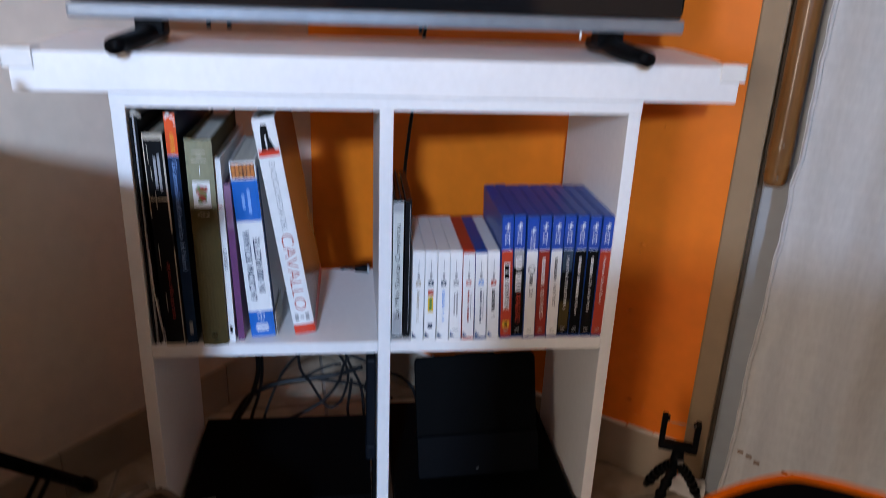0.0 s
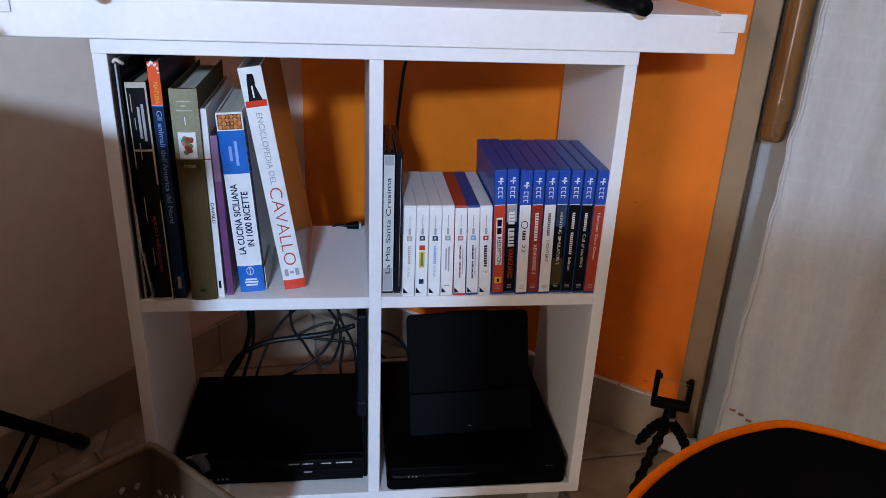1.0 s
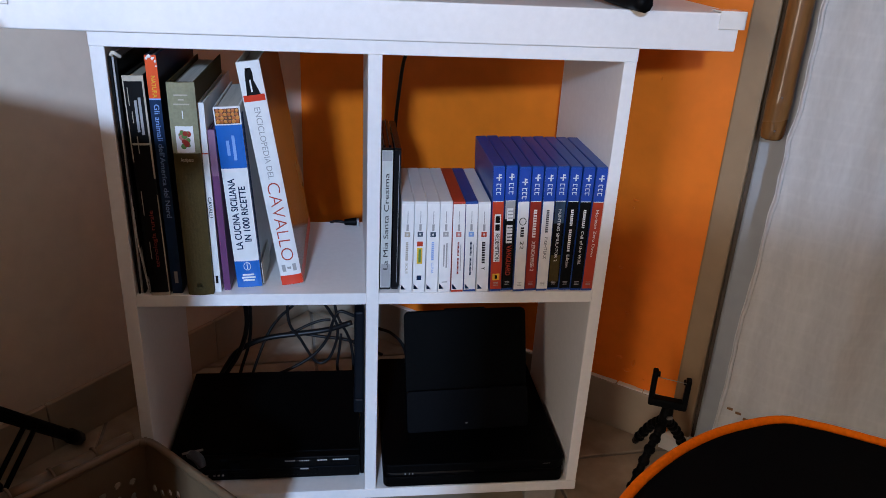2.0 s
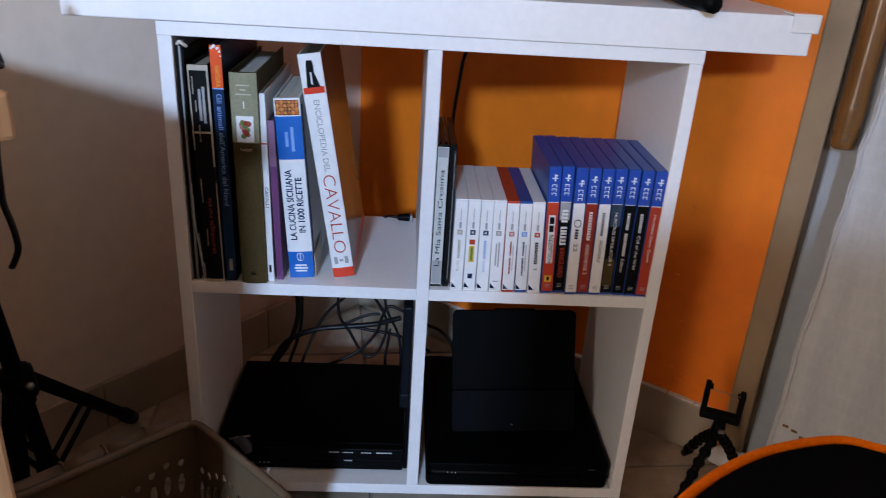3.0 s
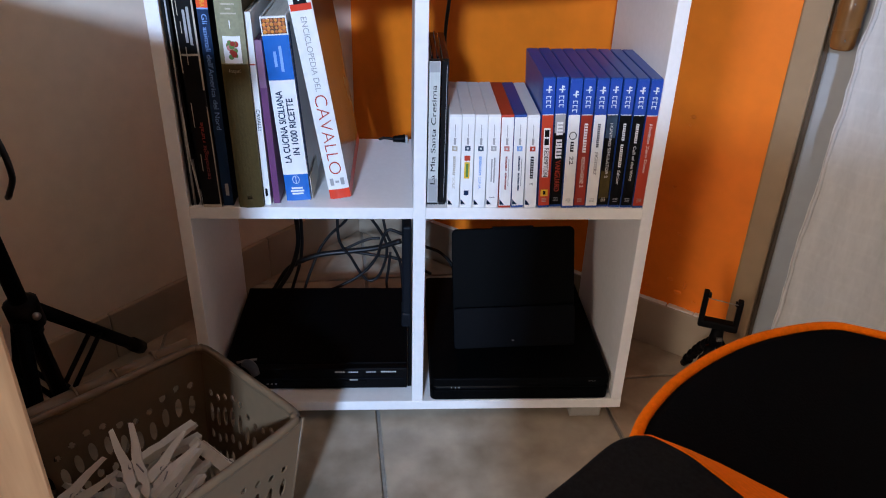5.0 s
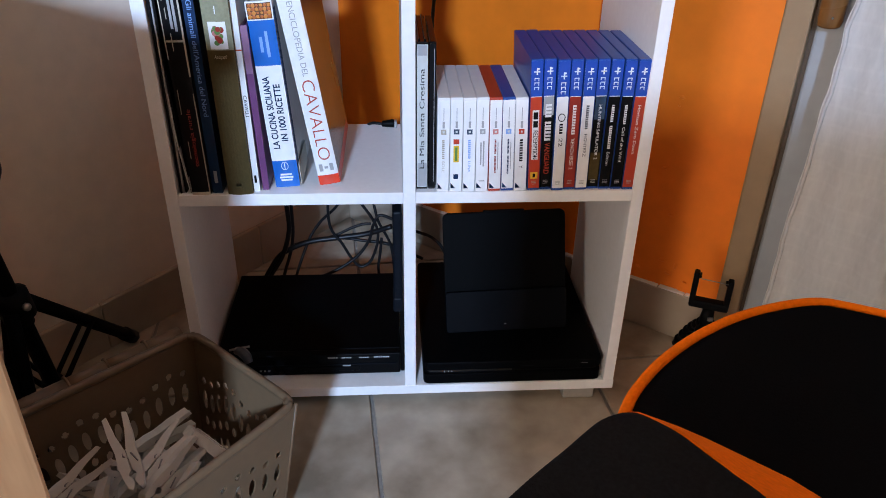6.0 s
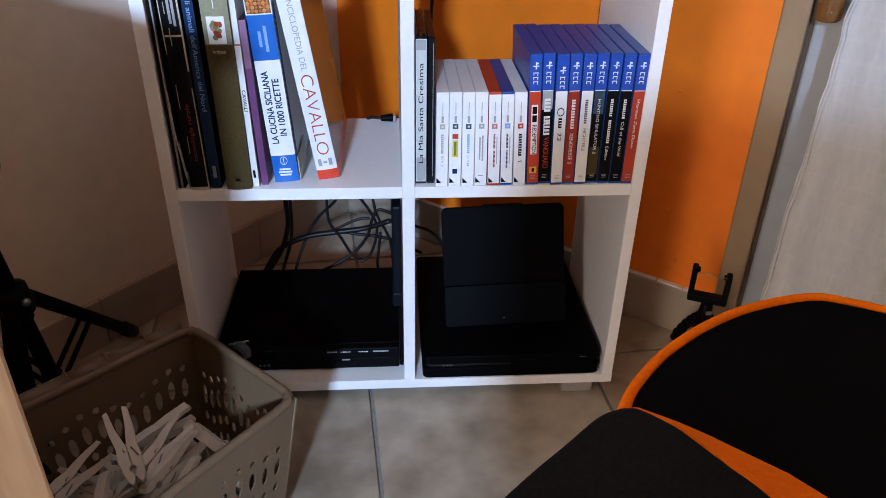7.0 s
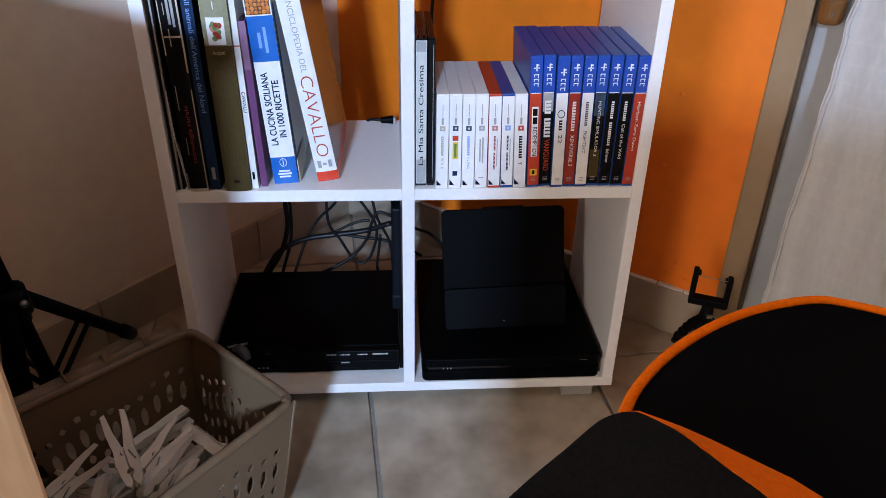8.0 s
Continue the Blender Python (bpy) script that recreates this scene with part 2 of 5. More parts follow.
def lettering(text, size, at, turn, material, parent, width=None, name="lettering", bold=0.0):
    """Raised letters on a spine, centred at a place, size = height of a capital."""
    cu = bpy.data.curves.new(name, "FONT")
    cu.offset = bold
    cu.body, cu.size, cu.extrude, cu.align_x, cu.align_y = text, size / 0.69, 0.00012, "CENTER", "CENTER"
    tmp = bpy.data.objects.new(name, cu)
    scene.collection.objects.link(tmp)
    bpy.context.view_layer.update()
    me = bpy.data.meshes.new_from_object(tmp.evaluated_get(bpy.context.evaluated_depsgraph_get()))
    bpy.data.objects.remove(tmp)
    if width:
        xs = [v.co.x for v in me.vertices]
        k = width / (max(xs) - min(xs))
        me.transform(Matrix.Diagonal((k, 1, 1, 1)))
    me.transform(Matrix.Translation(at) @ turn)
    me.materials.clear()
    me.materials.append(material)
    me.name = name
    ob = new(name, me)
    ob.parent = parent
    return ob


# ---- structure ----
def room_matrix():
    m = Matrix.Identity(4)
    m.col[0][:3], m.col[1][:3], m.col[2][:3] = MD, ND, (0, 0, 1)
    m.translation = CORNER
    return m


RM = room_matrix()      # x along the orange wall, y out through it


def structure(name, bm, material, label, category):
    ob = new(name, mesh_of(name, bm, material))
    ob.matrix_world = RM
    return tagged(ob, label, category, kind="structure")


DOOR0, DOOR1, DOOR_H = 0.835, 1.95, 2.25
floor = structure("floor", boxed(-0.12, ROOM_S + 0.12, -ROOM_R - 0.12, 0.14, -0.10, -0.004), M_GROUT, "grey-beige stone-look tile floor laid diagonally", "floor")
structure("ceiling", boxed(-0.12, ROOM_S + 0.12, -ROOM_R - 0.12, 0.14, ROOM_H, ROOM_H + 0.1), M_CEIL, "plain white painted ceiling", "ceiling")
structure("wall_left", boxed(-0.12, 0, -ROOM_R - 0.12, 0.14, -0.004, ROOM_H), M_PALE, "pale warm plastered wall", "wall")
bm = bmesh.new()
box(bm, 0, DOOR0 - 0.038, 0, 0.14, -0.004, ROOM_H)
box(bm, DOOR0 - 0.038, DOOR1, 0, 0.14, DOOR_H, ROOM_H)
box(bm, DOOR1, ROOM_S + 0.12, 0, 0.14, -0.004, ROOM_H)
orange = structure("wall_orange", bm, M_ORANGE, "bright orange painted wall with small dents", "wall")
rr = random.Random(8)
for s, z, w, h in ((0.697, 0.133, 0.007, 0.004), (0.722, 0.129, 0.004, 0.009), (0.713, 0.113, 0.009, 0.004), (0.684, 0.409, 0.006, 0.004), (0.682, 0.396, 0.002, 0.003), (0.676, 0.293, 0.005, 0.003), (0.693, 0.597, 0.002, 0.004), (0.698, 0.217, 0.005, 0.003), (0.742, 0.105, 0.005, 0.003), (0.66, 0.108, 0.006, 0.003)):
    bm = bmesh.new()
    bmesh.ops.create_icosphere(bm, subdivisions=2, radius=1.0)
    for v in bm.verts:
        k = 0.75 + 0.5 * noise.noise(v.co * 1.7 + Vector((s * 90, z * 90, 0)))
        v.co = Vector((s + v.co.x * w * k, v.co.y * 0.0022, z + v.co.z * h * k))
    part("paint_blister", bm, M_ORANGE, orange, smooth=True)
structure("wall_right", boxed(ROOM_S, ROOM_S + 0.12, -ROOM_R - 0.12, 0, -0.004, ROOM_H), M_PALE, "pale plastered wall", "wall")
bm = bmesh.new()
box(bm, 0, FILL_S - 0.40, -ROOM_R - 0.12, -ROOM_R, -0.004, ROOM_H)
# opening made only for the warm fill lamp
box(bm, FILL_S - 0.40, FILL_S + 0.40, -ROOM_R - 0.12, -ROOM_R, 2.05, ROOM_H)
box(bm, FILL_S + 0.40, WIN_S - 0.45, -ROOM_R - 0.12, -ROOM_R, -0.004, ROOM_H)
box(bm, WIN_S + 0.45, ROOM_S, -ROOM_R - 0.12, -ROOM_R, -0.004, ROOM_H)
box(bm, WIN_S - 0.45, WIN_S + 0.45, -ROOM_R - 0.12, -ROOM_R, -0.004, 1.0)
box(bm, WIN_S - 0.45, WIN_S + 0.45, -ROOM_R - 0.12, -ROOM_R, 2.2, ROOM_H)
structure("wall_back", bm, M_PALE, "pale plastered wall with a window and an added opening for the fill lamp", "wall")
# added panels that narrow the window opening and weaken its light to the right
win = tagged(new("window_1"), "unseen window with added grey panels that shape the daylight", "window", kind="structure")
win.matrix_world = RM
for x0, x1, z0, z1 in ((-0.45, 0.45, 1.0, WIN_Z - 0.26), (-0.45, 0.45, WIN_Z + 0.26, 2.2), (0.16, 0.45, WIN_Z - 0.26, WIN_Z + 0.26)):
    part("shutter", boxed(WIN_S + x0, WIN_S + x1, -ROOM_R - 0.09, -ROOM_R - 0.06, z0, z1), M_GREY, win)

# baseboards in lengths of tile
for wall_name, length, turned in (("baseboard_left", 3.4, False), ("baseboard_orange", DOOR0 - 0.040, True)):
    base = tagged(new(wall_name), "low grey-beige tile baseboard", "baseboard", kind="structure")
    base.matrix_world = RM
    x = 0.0
    first = 0.262 if not turned else 0.30
    while x < length - 0.01:
        step = min(first if x == 0 else 0.333, length - x)
        if turned:
            bmx = boxed(x + 0.011, x + step - 0.0015, -0.010, 0, 0, 0.085, 0.002, 2)
        else:
            bmx = boxed(0, 0.010, -x - step + 0.0015, -x, 0, 0.085, 0.002, 2)
        part("tile", bmx, M_BASE, base)
        x += step
    if turned:
        bmx = bmesh.new()
        k = 0.02
        while k < length - 0.02:
            n = rr.uniform(0.012, 0.05)
            box(bmx, k, min(length, k + n), -0.0085 - rr.uniform(0, 0.001), -0.0002, 0.0850, 0.0866 + rr.uniform(0, 0.0016), 0.0006)
            k += n + rr.uniform(-0.001, 0.004)
        part("sealant", bmx, M_CEIL, base, "uneven pale sealant line")
    part("joint_filler", boxed(0.012, length, -0.006, 0, 0, 0.082) if turned else boxed(0, 0.006, -length, 0, 0, 0.082), M_BASE, base)

# balcony door: painted jamb, dark gap, grey stile, glazed leaf behind the curtain
door = tagged(new("door_1"), "balcony door with beige jamb and grey-white leaf", "door", kind="structure")
door.matrix_world = RM
part("jamb", boxed(DOOR0 - 0.038, DOOR0 - 0.002, -0.004, 0.12, 0, DOOR_H, 0.003, 2), M_JAMB, door, "beige painted jamb")
part("jamb", boxed(DOOR1 - 0.03, DOOR1, -0.004, 0.12, 0, DOOR_H, 0.003, 2), M_JAMB, door)
part("gasket", boxed(DOOR0 - 0.002, DOOR0 + 0.004, 0.012, 0.06, 0, DOOR_H), M_GASKET, door, "dark brown gap")
part("stile", boxed(DOOR0 + 0.004, DOOR0 + 0.115, 0.006, 0.055, 0.004, DOOR_H - 0.005, 0.004, 2), M_GREY, door, "smooth grey-white stile")
part("stile", boxed(DOOR1 - 0.14, DOOR1 - 0.032, 0.006, 0.055, 0.004, DOOR_H - 0.005, 0.004, 2), M_GREY, door)
part("rail", boxed(DOOR0 + 0.115, DOOR1 - 0.14, 0.008, 0.053, 0.004, 0.14, 0.004, 2), M_GREY, door)
part("rail", boxed(DOOR0 + 0.115, DOOR1 - 0.14, 0.008, 0.053, DOOR_H - 0.13, DOOR_H - 0.005, 0.004, 2), M_GREY, door)
# added sheet, hidden behind the leaf, so no sky light enters here
part("sky_blocker", boxed(DOOR0 - 0.03, DOOR1, 0.10, 0.135, 0.0, DOOR_H), M_GREY, door, "unseen sheet behind the door that keeps sky light out")
part("mortar_patch", prism([(0.79, -0.016), (0.83, -0.02), (0.845, -0.008), (0.84, 0.006), (0.80, 0.0)], 0.0, 0.03, 0.006), M_CEIL, door, "rough white mortar at the jamb foot")

# floor tiles, laid diagonally to the walls
TILE, TURN = 0.352, radians(5.0)
origin = Vector((-0.0625, 0.06, 0))
ux, uy = Vector((math.cos(TURN), math.sin(TURN), 0)), Vector((-math.sin(TURN), math.cos(TURN), 0))
inv = RM.inverted()
whole = None
for i in range(-14, 15):
    for j in range(-16, 8):
        c = origin + ux * TILE * (i + 0.5) + uy * TILE * (j + 0.5)
        corners = [c + ux * a * TILE / 2 + uy * b * TILE / 2 for a, b in ((-1, -1), (1, -1), (1, 1), (-1, 1))]
        loc = [inv @ q for q in corners]
        inside = [-0.0 < q.x < ROOM_S and -ROOM_R < q.y < 0.0 for q in loc]
        if max(q.x for q in loc) < 0.02 or min(q.x for q in loc) > ROOM_S - 0.02 or max(q.y for q in loc) < -ROOM_R + 0.02 or min(q.y for q in loc) > -0.02:
            continue
        h = TILE / 2 - 0.0030
        m = Matrix.Translation(c) @ Matrix.Rotation(TURN, 4, "Z")
        if all(inside):
            if whole is None:
                whole = mesh_of("tile", boxed(-h, h, -h, h, -0.008, 0.0, 0.0012, 1), M_TILE)
            ob = new("tile", whole)
        else:
            bmt = boxed(-h, h, -h, h, -0.008, 0.0, 0.0012, 1)
            for co, no in (((0, 0, 0), (-1, 0, 0)), ((ROOM_S, 0, 0), (1, 0, 0)), ((0, -ROOM_R, 0), (0, -1, 0)), ((0, 0, 0), (0, 1, 0))):
                mi = m.inverted()
                wco, wno = RM @ Vector(co), RM.to_3x3() @ Vector(no)
                bmesh.ops.bisect_plane(bmt, geom=bmt.verts[:] + bmt.edges[:] + bmt.faces[:], plane_co=mi @ wco, plane_no=mi.to_3x3() @ wno, clear_outer=True)
            if not bmt.faces:
                bmt.free()
                continue
            ob = new("tile", mesh_of("tile", bmt, M_TILE))
        ob.parent = floor
        ob.matrix_parent_inverse = floor.matrix_world.inverted()
        ob.matrix_world = m

# ---- bookcase ----
SW, ST, SD, SZ, SH = 0.61, 0.016, 0.25, 0.02, 0.645
X, ZB, ZT, ZM = SW / 2, SZ, SZ + SH, SZ + SH / 2
case = thing("bookcase", "white laminate four-cube open-backed bookcase on low feet", "bookcase")
part("top_panel", boxed(-X, X, 0, SD, ZT - ST, ZT, 0.0008), M_WHITE, case)
part("bottom_panel", boxed(-X, X, 0, SD, ZB, ZB + ST, 0.0008), M_WHITE, case)
part("side_panel", boxed(-X + 0.0005, -X + ST, 0.0006, SD, ZB + ST, ZT - ST, 0.0006), M_WHITE, case)
part("side_panel", boxed(X - ST, X - 0.0005, 0.0006, SD, ZB + ST, ZT - ST, 0.0006), M_WHITE, case)
part("divider", boxed(-ST / 2, ST / 2, 0.0006, SD, ZB + ST, ZT - ST, 0.0006), M_WHITE, case)
part("shelf", boxed(-X + ST, -ST / 2, 0.0010, SD - 0.001, ZM - ST / 2, ZM + ST / 2, 0.0006), M_WHITE, case)
part("shelf", boxed(ST / 2, X - ST, 0.0010, SD - 0.001, ZM - ST / 2, ZM + ST / 2, 0.0006), M_WHITE, case)
for fx in (-0.278, 0.230):
    for fy in (0.003, SD - 0.05):
        part("foot", boxed(fx, fx + 0.048, fy, fy + 0.04, 0, ZB, 0.002), M_FOOT, case, "plain grey block foot")
SHELF_Z, BOTTOM_Z = ZM + ST / 2, ZB + ST

board = thing("wall_shelf_board", "thick white laminate board lying on the bookcase", "board")
part("plank", boxed(-0.402, 0.419, -0.004, 0.245, ZT, 0.708, 0.0015, 2), M_WHITE, board)
for sx, x0 in ((-1, -0.402), (1, 0.419)):
    bm = bmesh.new()
    a, b = sorted((x0 - sx * 0.026, x0 + sx * 0.006))
    box(bm, a, b, -0.0065, -0.0045, 0.690, 0.709, 0.0006)
    box(bm, a, b, -0.0065, 0.022, 0.7085, 0.7105, 0.0006)
    a, b = sorted((x0 + sx * 0.0042, x0 + sx * 0.0062))
    box(bm, a, b, -0.0065, 0.022, 0.690, 0.7105, 0.0006)
    part("corner_guard", bm, M_TAPE, board, "clear plastic corner guard")

# ---- television on the board ----
tv = thing("television", "flat television with silver-blue bezel on two black feet", "television")
part("screen", boxed(-0.350, 0.360, 0.055, 0.058, 0.756, 1.165, 0.001), M_SCREEN, tv, "dark switched-off screen")
part("bezel", boxed(-0.356, 0.366, 0.052, 0.075, 0.738, 0.755, 0.004, 2), M_BEZEL, tv, "silver-blue lower bezel")
part("back_cover", boxed(-0.356, 0.366, 0.059, 0.105, 0.757, 1.175, 0.006, 2), M_BLACK, tv)
for fx, turn in ((-0.268, 1), (0.275, -1)):
    bm = bmesh.new()
    box(bm, fx - 0.016, fx + 0.016, 0.055, 0.085, 0.722, 0.740, 0.002)
    part("foot_bracket", bm, M_BLACK, tv)
    pts = [Vector((fx - turn * 0.018, -0.028 + 0.0, 0.7165)), Vector((fx - turn * 0.006, 0.03, 0.720)), Vector((fx, 0.07, 0.724)), Vector((fx, 0.10, 0.722)), Vector((fx - turn * 0.010, 0.16, 0.7165))]
    part("foot", tube(smooth_line(pts), lambda q: 0.0098 + 0.002 * math.sin(q * math.pi), 10), M_BLACK, tv, "splayed black plastic foot")
part("led", boxed(0.234, 0.2365, 0.0515, 0.053, 0.7305, 0.7385), M_TAPE, tv, "small white standby lamp")
for cx in (-0.205, -0.182, 0.04):
    part("port_tab", boxed(cx, cx + 0.004, 0.058, 0.066, 0.730, 0.739), M_BLACK, tv)


# ---- books ----
def book(name, label, at, w, h, d, lean, cover, pages, bulge=0.0, group="books in the bookcase", inset=0.004, twist=0.0):
    b = thing(name, label, "book", pose(*at, 0, lean, twist), group)
    n = 8
    outer = [(w * i / n, -bulge * (1 - (2 * i / n - 1) ** 2)) for i in range(n + 1)]
    outline = outer + [(w, d), (w - 0.0016, d), (w - 0.0016, 0.0022), (0.0016, 0.0022), (0.0016, d), (0, d)]
    part("cover", prism(outline, 0, h, 0.0006, 1), cover, b)
    bm = boxed(0.0018, w - 0.0018, 0.0024, d - 0.004, 0.0015, h - inset)
    part("page_block", bm, pages, b, "worn paper page block")
    b["w"], b["h"], b["bulge"] = w, h, bulge
    return b


def patch(b, x0, x1, z0, z1, material, name="printed_panel", lift=0.0003, label=""):
    """A thin printed panel that follows the spine."""
    w, bulge = b["w"], b["bulge"]
    bm = bmesh.new()
    n = 6
    cols = []
    for i in range(n + 1):
        x = x0 + (x1 - x0) * i / n
        y = -bulge * (1 - (2 * x / w - 1) ** 2)
        cols.append([bm.verts.new((x, y - lift, z0)), bm.verts.new((x, y - lift, z1)), bm.verts.new((x, y + 0.0004, z1)), bm.verts.new((x, y + 0.0004, z0))])
    for i in range(n):
        a, c = cols[i], cols[i + 1]
        for k in range(4):
            bm.faces.new((a[k], a[(k + 1) % 4], c[(k + 1) % 4], c[k]))
    bm.faces.new(cols[0])
    bm.faces.new(cols[-1][::-1])
    bmesh.ops.recalc_face_normals(bm, faces=bm.faces)
    return part(name, bm, material, b, label)


def words(b, text, size, z, turn, material, x=None, width=None, bold=0.0):
    w, bulge = b["w"], b["bulge"]
    x = w / 2 if x is None else x
    y = -bulge * (1 - (2 * x / w - 1) ** 2) - 0.0005
    return lettering(text, size, (x, y, z), turn, material, b, width, "lettering", bold)


def bars(b, x, z, lengths, thick, gap, material, upright=True):
    """Plain bars in place of small print, as one printed mark."""
    bm = bmesh.new()
    bulge, w = b["bulge"], b["w"]
    for k, ln in enumerate(lengths):
        o = (k - (len(lengths) - 1) / 2) * (thick + gap)
        xx, zz = (x + o, z) if upright else (x, z - o)
        dx, dz = (thick / 2, ln / 2) if upright else (ln / 2, thick / 2)
        y = -bulge * (1 - (2 * xx / w - 1) ** 2)
        box(bm, xx - dx, xx + dx, y - 0.0007, y - 0.0001, zz - dz, zz + dz)
    return part("printed_mark", bm, material, b)


def chips(b, x0, x1, z0, z1, materials, size, count, seed):
    """A small printed picture made of rounded blots."""
    rnd = random.Random(seed)
    for k, m in enumerate(materials):
        bm = bmesh.new()
        for _ in range(count):
            cx, cz, s = rnd.uniform(x0 + size, x1 - size), rnd.uniform(z0 + size, z1 - size), size * rnd.uniform(0.6, 1.0)
            y = -b["bulge"] * (1 - (2 * cx / b["w"] - 1) ** 2) - 0.0015 - 0.00005 * k
            vs = [bm.verts.new((cx + s * math.cos(a * math.pi / 4), y, cz + s * math.sin(a * math.pi / 4))) for a in range(8)]
            ext = bmesh.ops.extrude_face_region(bm, geom=[bm.faces.new(vs)])
            for v in ext["geom"]:
                if isinstance(v, bmesh.types.BMVert):
                    v.co.y += 0.0003
        bmesh.ops.recalc_face_normals(bm, faces=bm.faces)
        part("printed_picture", bm, m, b)


Z = SHELF_Z
# thin magazines against the side panel
mag = thing("magazine", "stack of thin worn magazines leaning on the bookcase side", "magazine", pose(-0.2865, 0.006, Z, 0, -0.2, 0), "books in the bookcase")
for k, (dx, hh, m) in enumerate(((0.0, 0.288, I_BLACK), (0.0028, 0.291, I_GREY), (0.0056, 0.284, I_BLACK))):
    part("issue", boxed(dx, dx + 0.0022, 0.001 * k, 0.205, 0, hh, 0.0003), m, mag)
for x0, tall, reach, m in ((0.0085, 0.128, 0.0035, I_WHITE), (0.0092, 0.122, 0.0045, M_PAPER), (0.0096, 0.112, 0.0056, I_WHITE), (0.0100, 0.270, 0.0030, I_BLACK)):
    bm = bmesh.new()
    strip = []
    for j in range(11):
        x, z = x0 - 0.004 * min(1, j / 6) + reach * (1 - j / 10) ** 2, tall * j / 10
        strip.append([bm.verts.new((x + dx, y, z)) for dx, y in ((0, 0.001), (0.0006, 0.001), (0.0006, 0.15), (0, 0.15))])
    for a, c in zip(strip, strip[1:]):
        for k in range(4):
            bm.faces.new((a[k], a[(k + 1) % 4], c[(k + 1) % 4], c[k]))
    bm.faces.new(strip[0][::-1])
    bm.faces.new(strip[-1])
    bmesh.ops.recalc_face_normals(bm, faces=bm.faces)
    part("splayed_page", bm, m, mag)
pts = smooth_line([(0.003, -0.001, 0.289), (0.006, -0.003, 0.292), (0.009, -0.002, 0.290), (0.012, 0.002, 0.287)])
part("curled_corner", tube(pts, 0.0022, 6), M_PAPER, mag, "torn curled paper corner")

b = book("book", "worn black softcover book with cream scuffed edges", (-0.2705, 0.002, Z), 0.0225, 0.268, 0.19, -1.0, I_BLACK, M_PAPER2, 0.0008)
patch(b, 0.0, 0.0225, 0.262, 0.2682, I_CREAM, "scuffed_edge")
patch(b, 0.0, 0.0012, 0.17, 0.268, I_CREAM, "scuffed_edge")
patch(b, 0.0213, 0.0225, 0.0, 0.13, I_CREAM, "scuffed_edge")
patch(b, 0.0206, 0.0225, 0.15, 0.268, I_CREAM, "scuffed_edge")
patch(b, 0.0, 0.0225, 0.0, 0.004, I_CREAM, "scuffed_edge")
patch(b, 0.002, 0.0208, 0.190, 0.1922, I_CREAM, "printed_rule", 0.0005)
for k, (zz, ln) in enumerate(((0.245, 0.02), (0.222, 0.013), (0.19, 0.02), (0.12, 0.03), (0.06, 0.022))):
    patch(b, 0.004 + 0.002 * (k % 3), 0.0048 + 0.002 * (k % 3), zz - ln / 2, zz + ln / 2, I_CREAM, "crease", 0.0004)
bars(b, 0.0135, 0.223, (0.036, 0.042), 0.0028, 0.0016, I_GREY)
words(b, "tecnologia rurale", 0.0048, 0.075, BOTTOM_UP, I_DARKRED, 0.0125, 0.073)

b = book("book", "slim red and blue hardback with torn spine head", (-0.2465, 0.007, Z), 0.0125, 0.290, 0.205, -0.8, I_NAVY, M_PAPER2)
patch(b, 0.0, 0.0125, 0.2415, 0.290, I_ORANGERED, "red_band")
patch(b, 0.0, 0.0125, 0.0, 0.2415, I_NAVY, "blue_band")
patch(b, 0.0, 0.0125, 0.2408, 0.2424, I_SKY, "printed_rule", 0.0005)
bm = bmesh.new()
for k, (x, z, s) in enumerate(((0.002, 0.287, 0.0028), (0.005, 0.2885, 0.0032), (0.0085, 0.287, 0.003), (0.011, 0.283, 0.0024), (0.0115, 0.278, 0.0018))):
    got = bmesh.ops.create_icosphere(bm, subdivisions=1, radius=s)
    for v in got["verts"]:
        k = 0.7 + 0.9 * noise.noise(v.co * 420 + Vector((z * 900, 0, 0)))
        v.co = Vector((x + v.co.x * k, -0.0004 + v.co.y * 0.25, z + v.co.z * k * 0.9))
part("torn_paper", bm, I_WHITE, b, "torn white paper at the spine head")
words(b, "NATURA", 0.0048, 0.2555, TOP_DOWN, I_YELLOW, 0.0066, 0.024)
words(b, "Gli animali dell'America del Nord", 0.0056, 0.168, TOP_DOWN, I_SKY, 0.0066, 0.135)
bars(b, 0.0066, 0.022, (0.016,), 0.004, 0.001, I_GREY)

b = book("book", "thick olive-green clothbound volume with picture label", (-0.2265, 0.003, Z), 0.0305, 0.262, 0.19, -0.7, I_OLIVE, M_PAPER, 0.003, inset=0.007)
# lighter cloth colour where light reaches the upper spine
patch(b, 0.0, 0.0305, 0.181, 0.262, I_SAGE_LIT, "sage_lit_band", 0.0002)
bars(b, 0.0152, 0.243, (0.015, 0.006, 0.017), 0.0015, 0.0036, I_CREAM, upright=False)
words(b, "1", 0.0095, 0.2255, ACROSS, I_WHITE, None, None, -0.0002)
patch(b, 0.0055, 0.0250, 0.1825, 0.2130, I_WHITE, "picture_label", 0.0012)
chips(b, 0.0075, 0.0235, 0.186, 0.210, (I_PINK, I_GREEN, I_DARKRED), 0.0034, 7, 3)
words(b, "Antipasti", 0.0042, 0.1735, ACROSS, I_CREAM, None, 0.014)
bm = bmesh.new()
for sx in (-0.0022, 0.0012):
    vs = [bm.verts.new((0.0152 + sx + dx, -0.0036, 0.012 + dz)) for dx, dz in ((-0.001, 0), (0.0022, 0), (0.0, 0.006))]
    bm.faces.new(vs)
bmesh.ops.solidify(bm, geom=bm.faces[:], thickness=0.0003)
part("printed_mark", bm, I_CREAM, b)

